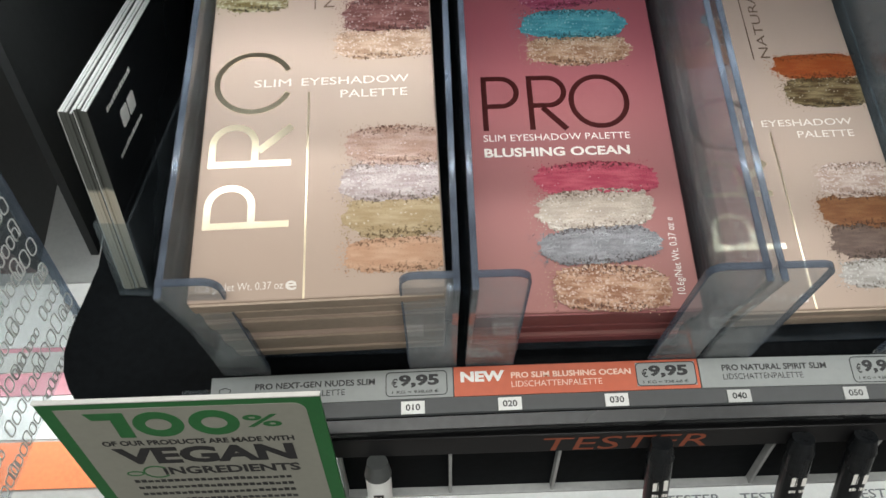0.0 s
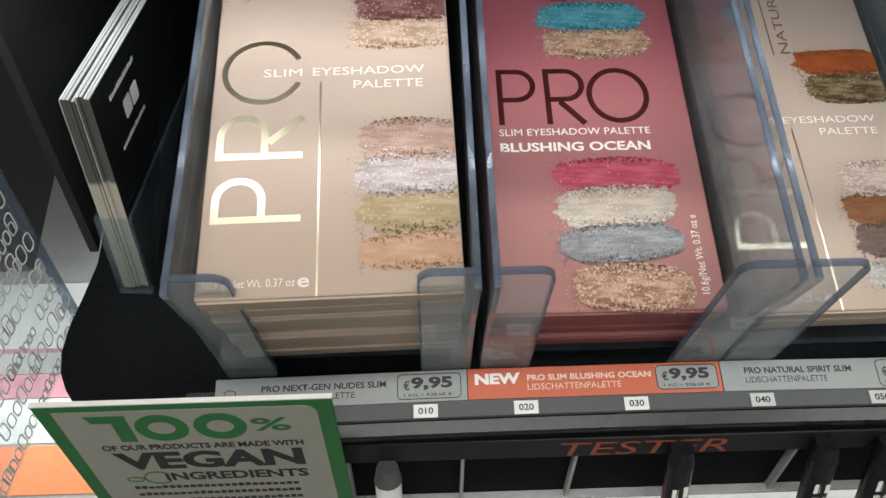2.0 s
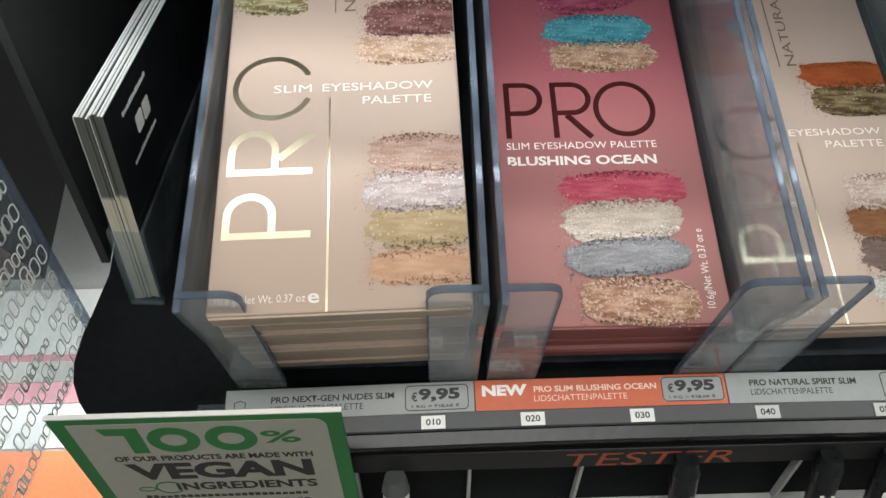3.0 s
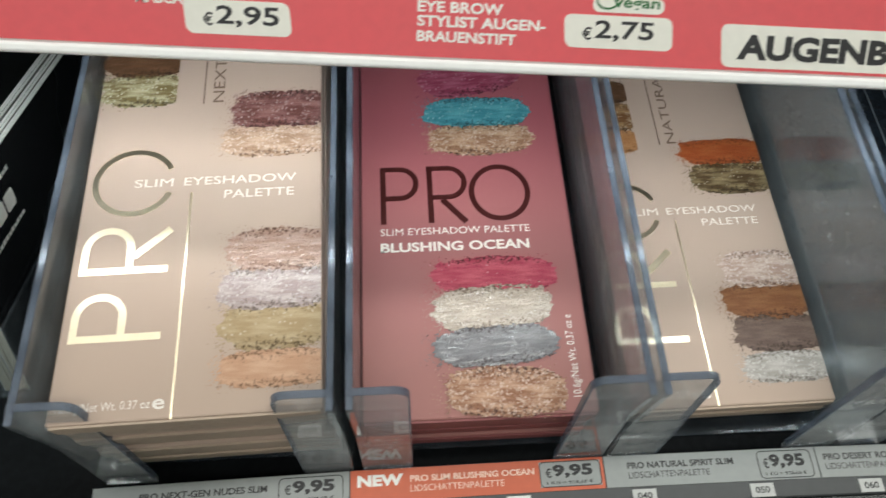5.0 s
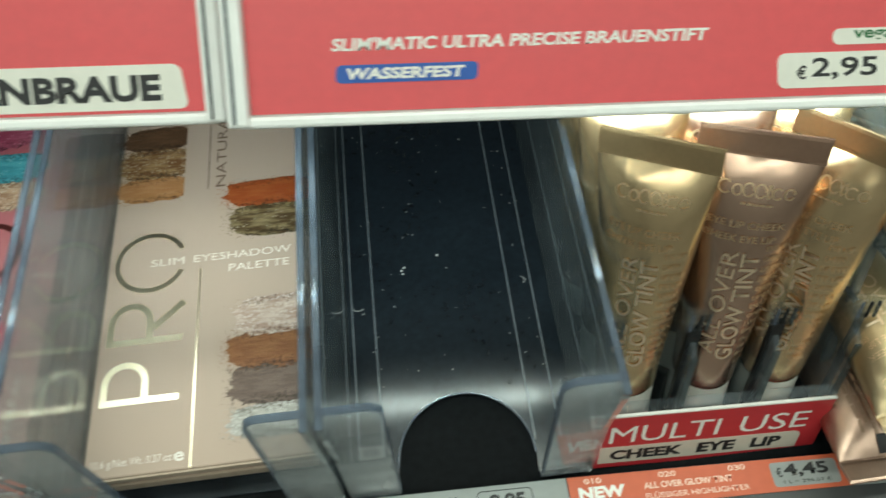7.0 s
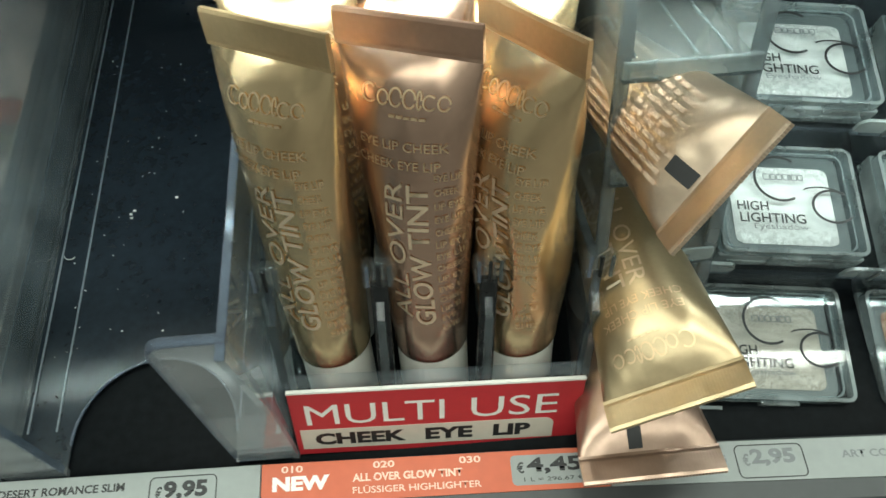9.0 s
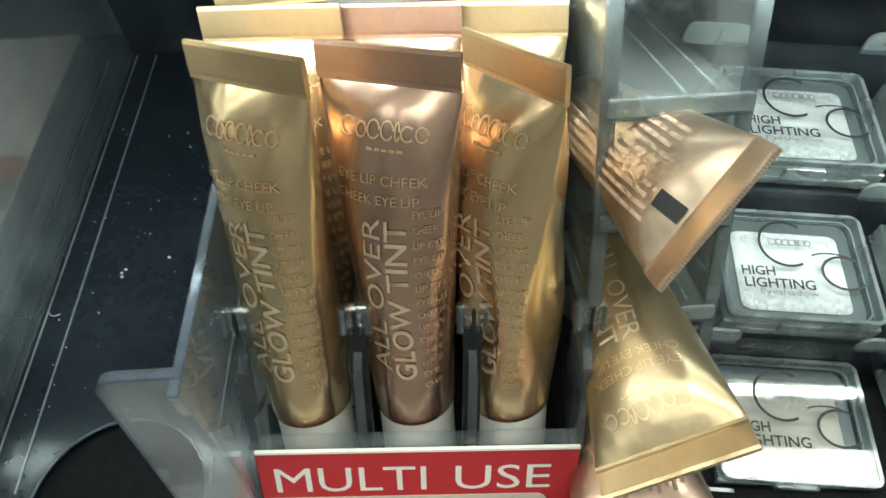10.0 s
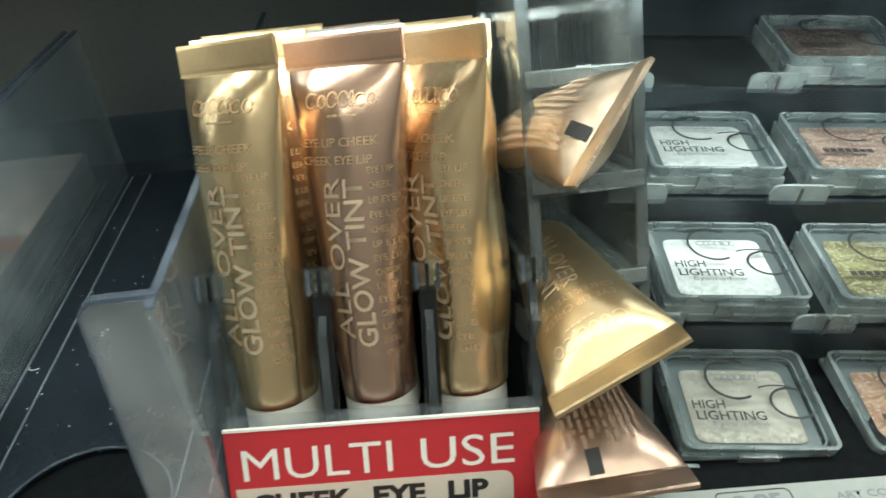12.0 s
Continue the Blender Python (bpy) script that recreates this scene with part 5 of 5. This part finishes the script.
def pencil(x, lean, pale):
    p = thing("tester_pencil", upright(x, 0.1130, -0.2250 if pale else -0.2180) @ pose(0, 0, 0, -14, 0, lean), ("white" if pale else "black") + " tester pencil with printed marks hanging in the tester rail", "pencil", "tester pencils in the rail")
    bm = bmesh.new()
    bmesh.ops.create_cone(bm, cap_ends=True, segments=28, radius1=0.0045, radius2=0.0040, depth=0.095)
    part("barrel", smooth(moved(bm, pose(0, -0.0475, 0, 90)), False), WHITE if pale else BLACK, p)
    bm = bmesh.new()
    bmesh.ops.create_cone(bm, cap_ends=True, segments=28, radius1=0.0036, radius2=0.0048, depth=0.006)
    part("collar", moved(bm, pose(0, 0.003, 0, 90)), BLACK if not pale else DARK_GREY, p)
    if pale:
        part("lettering", moved(words("PERFECT", -0.0018, -0.034, 0.0036, 0.028, 0, 0.03, 270), Matrix.Translation((0, 0, 0.0044))), INK, p)
    else:
        rng = random.Random(int(x * 1000))
        part("mark", moved(dashes(-0.0028, -0.0135, 0.0056, 0.0052, 3, rng), Matrix.Translation((0, 0, 0.0043))), INK_WHITE, p)
        part("mark", moved(dashes(-0.0028, -0.0168, 0.0056, 0.0016, 6, rng), Matrix.Translation((0, 0, 0.0043))), INK_WHITE, p)
    return p


pencil(0.0098, 0, True)
for x in (0.1075, 0.1560, 0.1775):
    pencil(x, 3, False)


# ---- lower shelf ----
def lower_shelf():
    solid("lower_board", box(-0.60, 0.60, -0.04, 0.20, -0.372, -0.362), paint("lower_board", (0.36, 0.37, 0.36), 0.35, vary=0.08), SLOPE, "pale grey sloping board of the shelf below", "shelf", kind="structure")
    low = thing("lower_price_rail", SLOPE, "white price rail of the shelf below with printed tester labels", "price rail")
    part("rail_body", box(-0.06, 0.60, -0.010, 0.0150, -0.3619, -0.3600), WHITE, low)
    for x in (0.1400, 0.1765, 0.2300):
        part("lettering", words("TESTER", x, 0.0062, 0.0270, 0.0042, -0.3600, 0.01), INK_GREY, low)
    part("red_insert", box(-0.02, 0.10, -0.009, 0.0085, -0.3600, -0.3598), LABEL_RED, low)
    side = thing("neighbour_price_rails", SLOPE, "pink, white and orange label strips on the neighbouring shelf", "price rail")
    part("pink_strip", box(-0.42, -0.1300, 0.069, 0.094, -0.3618, -0.3600), paint("pink_strip", (0.62, 0.28, 0.33), 0.4), side, "pink label strip")
    part("orange_strip", box(-0.42, -0.1050, 0.0230, 0.0455, -0.3618, -0.3600), paint("strip_orange", (0.86, 0.22, 0.07), 0.45), side, "orange label strip")
    part("white_strip", box(-0.42, -0.1100, 0.0470, 0.0685, -0.3618, -0.3604), WHITE, side, "white shelf front")
    part("white_strip", box(-0.42, -0.1100, 0.0945, 0.1300, -0.3618, -0.3604), WHITE, side, "white shelf front")


lower_shelf()


# ---- leaflets and clear end panel ----
def leaflets():
    rng = random.Random(5)
    # pale tan below 0.6 of the height, dark olive above
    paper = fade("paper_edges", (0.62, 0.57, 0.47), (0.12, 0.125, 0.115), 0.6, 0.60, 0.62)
    hold = thing("leaflet_holder", upright(-0.0800, 0.1650, -0.1838) @ pose(0, 0, 0, 0, 0, -4.5), "clear acrylic leaflet holder beside the trays", "leaflet holder")
    part("front_wall", box(-0.001, 0.0102, 0.0, 0.034, 0.0006, 0.0014), ACRYLIC, hold)
    part("side_wall", box(-0.001, 0.0000, 0.0, 0.034, -0.10, 0.0006), ACRYLIC, hold)
    part("side_wall", box(0.0092, 0.0102, 0.0, 0.034, -0.10, 0.0006), ACRYLIC, hold)
    part("base", box(-0.001, 0.0102, -0.0006, 0.0004, -0.10, 0.0014), ACRYLIC, hold)
    for k in range(2):
        l = thing("leaflet_stack", upright(-0.0797 + 0.0043 * k, 0.1650, -0.1833) @ pose(0, 0, 0, 0, 0, -4.5), "black folded leaflets with white paper edges in a clear holder", "leaflets", "leaflet stacks in the holder")
        for i in range(4):
            x = 0.0002 + 0.00095 * i
            tall, front = 0.0755 + rng.uniform(-0.0006, 0.0006), rng.uniform(-0.0012, 0.0)
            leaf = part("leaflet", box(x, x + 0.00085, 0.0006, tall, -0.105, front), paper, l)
            if i == 3:
                part("cover", box(x + 0.00085, x + 0.00100, 0.0006, tall, -0.105, front), BLACK, leaf, "glossy black printed cover")
            if i < 4:
                part("top_edge", box(x + 0.0001, x + 0.0007, tall, tall + 0.0003, -0.105, front), WHITE, leaf, "pale cut paper edge")
            if i == 0:
                part("fold_line", box(x, x + 0.00016, 0.0006, tall, front, front + 0.0003), WHITE, leaf, "pale folded edge")
        if k:
            for q in range(2):
                part("icon", moved(slab(rounded(0.020 + 0.0072 * q, 0.0262 + 0.0072 * q, 0.0560, 0.0622, 0.0010), 0, 0.0001), pose(0.00408, 0, 0, 0, 90)), INK_WHITE, l, "white rounded square")
            for q, y in enumerate((0.0500, 0.0675)):
                part("small_print", moved(dashes(0.012, y, 0.024, 0.0016, 11, rng), pose(0.00408, 0, 0, 0, 90)), INK_WHITE, l)


leaflets()


def end_panel():
    e = thing("end_panel", upright(-0.1050, 0.1400, -0.2020) @ pose(0, 0, 0, 0, 90), "clear acrylic end panel printed all over with pale marks", "panel")
    # local x runs to the aisle, y up, z along the shelf
    part("pane", box(-0.062, 0.030, -0.004, 0.13, -0.0015, 0.0015, 0.0004), ACRYLIC, e)
    part("edge", box(0.030, 0.0312, -0.004, 0.13, -0.0016, 0.0016), ACRYLIC_RIM, e, "polished edge")
    rng = random.Random(9)
    bm = bmesh.new()
    for i in range(13):
        for j in range(4):
            x, y, s = -0.060 + 0.024 * j + 0.009 * (i % 2), -0.002 + 0.0100 * i, rng.uniform(0.9, 2.0)
            for k in range(7):
                q = x + 0.0030 * s * k
                if q < 0.026:
                    stroke_into(bm, rounded(q, q + 0.0023 * s, y, y + (0.0042 if k in (0, 3) else 0.0032) * s, 0.0009 * s, 3), 0.00058, 0.0015, 0.0016, True)
    part("mark_print", bm, paint("mark_pale", (0.78, 0.80, 0.78), 0.5), e, "pale rounded marks printed all over")


end_panel()


# ---- tester tower ----
# haze here is diffuse colour that paints pale reflections onto the clear tower
CLEAR_LIP = clear("clear_lip", (0.66, 0.72, 0.73), 0.28, (0.48, 0.54, 0.55), 0.05, 1.55)
FLOOR_CLEAR = clear("tower_floor", (0.92, 0.94, 0.94), 0.11, (0.66, 0.69, 0.68), 0.04, 1.52, 3.5)
TOWER_WALL = clear("tower_wall", (0.93, 0.955, 0.96), 0.10, (0.68, 0.71, 0.70), 0.04, 1.5, 3.6)
POST_SMOKE = clear("tower_post", (0.52, 0.57, 0.59), 0.22, (0.42, 0.47, 0.49), 0.05, 1.6)


def tester_tower():
    t = thing("tester_tower", upright(0.3548, 0.1510, -0.1950), "clear acrylic tower of pockets holding worn tester tubes", "display tower")
    w, deep, high = 0.0272, 0.084, 0.150
    for x in (0.0, w - 0.0014):
        part("side_wall", box(x, x + 0.0014, 0.0, high, -deep, -0.0004), TOWER_WALL, t)
        part("front_edge", box(x - 0.0008, x + 0.0022, 0.0, high, -0.0012, 0.0004, 0.0004), POST_SMOKE, t, "smoky polished front post")
    part("back_wall", box(0.0, w, 0.0, high, -deep - 0.0014, -deep), TOWER_WALL, t)
    for y in (0.0, 0.0470, 0.0710, 0.0955, 0.1365):
        sh = part("pocket_floor", box(0.0014, w - 0.0014, y, y + 0.0014, -deep, 0.0008, 0.0003), FLOOR_CLEAR, t)
        for x in (0.0030, 0.0150, 0.0215):
            part("floor_ridge", box(x, x + 0.0007, y + 0.0014, y + 0.0019, -deep + 0.004, -0.002, 0.0002), CLEAR_LIP, sh, "raised clear line along the floor")
        part("floor_edge", box(0.0002, w - 0.0002, y - 0.0014, y + 0.0024, 0.0006, 0.0016, 0.0004), CLEAR_LIP, sh, "bright clear front lip")
        part("under_edge", box(0.0002, w - 0.0002, y - 0.0020, y - 0.0014, 0.0002, 0.0016, 0.0002), CRYSTAL_EDGE, sh, "dark lower line of the lip")
        if y > 0.01:
            part("clasp", box(w * 0.42, w * 0.60, y - 0.0004, y + 0.0030, 0.0004, 0.0024, 0.0006), CRYSTAL, sh)
            for i in range(4):
                part("rib", box(0.0130 + 0.0024 * i, 0.0134 + 0.0024 * i, y + 0.0016, y + 0.0180, -deep + 0.0002, -deep + 0.0014), ACRYLIC_RIM, sh)
    bm = bmesh.new()
    bmesh.ops.create_grid(bm, x_segments=8, y_segments=6, size=0.5)
    rng = random.Random(6)
    for v in bm.verts:
        v.co = (0.0125 + 0.0100 * v.co.x, 0.1390 + 0.0075 * v.co.y + rng.uniform(-0.0006, 0.0006), 0.0025 + rng.uniform(-0.0016, 0.0016))
    part("tag", bm, WHITE, t, "crumpled white paper tag")


tester_tower()
TESTERS = "tester tubes in the tower"
A = tube(tube_frame((0.3625, 0.1985, -0.1190), (0.3668, 0.1205, -0.1075), (-0.018, 0.0025, -0.024)), TUBE_ROSE, paint("pale_print", (0.60, 0.44, 0.32), 0.5, vary=0.05, bump=0), "worn rose gold tester tube lying in the tower, back upward", "back", pinch=0.35, seed=21, cap=False, r=0.0100, crimp=0.0285, length=0.0710, group=TESTERS)
st = part("sticker", wrap(slab(rounded(-0.0085, 0.0050, 0.006, 0.0165, 0.0005), 0, 0.00003), 0.0100, 0.0285, 0.0710, 0, 0.35, 0.0, 0.0004), WHITE, A, "white paper sticker")
rng = random.Random(12)
for k in range(3):
    part("small_print", wrap(dashes(-0.0070, 0.0085 + 0.0024 * k, 0.0095, 0.0014, 8, rng), 0.0100, 0.0285, 0.0710, 0, 0.35, 0.0, 0.0006), INK, st)
tube(tube_frame((0.3640, 0.1850, -0.1490), (0.3643, 0.1150, -0.1565), (-0.0275, 0.0, -0.0143)), TESTER_GOLD, INK_TUBE, "worn amber gold tester tube hanging out of the tower", "front", pinch=0.4, seed=22, cap=False, r=0.0100, crimp=0.0305, length=0.0650, group=TESTERS)
tube(tube_frame((0.3640, 0.1850, -0.1800), (0.3632, 0.1170, -0.1835), (-0.033, 0.0, -0.002)), TUBE_WORN, paint("brown_print", (0.30, 0.19, 0.13), 0.5, vary=0.05, bump=0), "worn dull bronze tester tube sagging out of the lowest pocket", "back", pinch=0.4, seed=23, cap=False, r=0.0100, crimp=0.0330, length=0.0640, group=TESTERS)
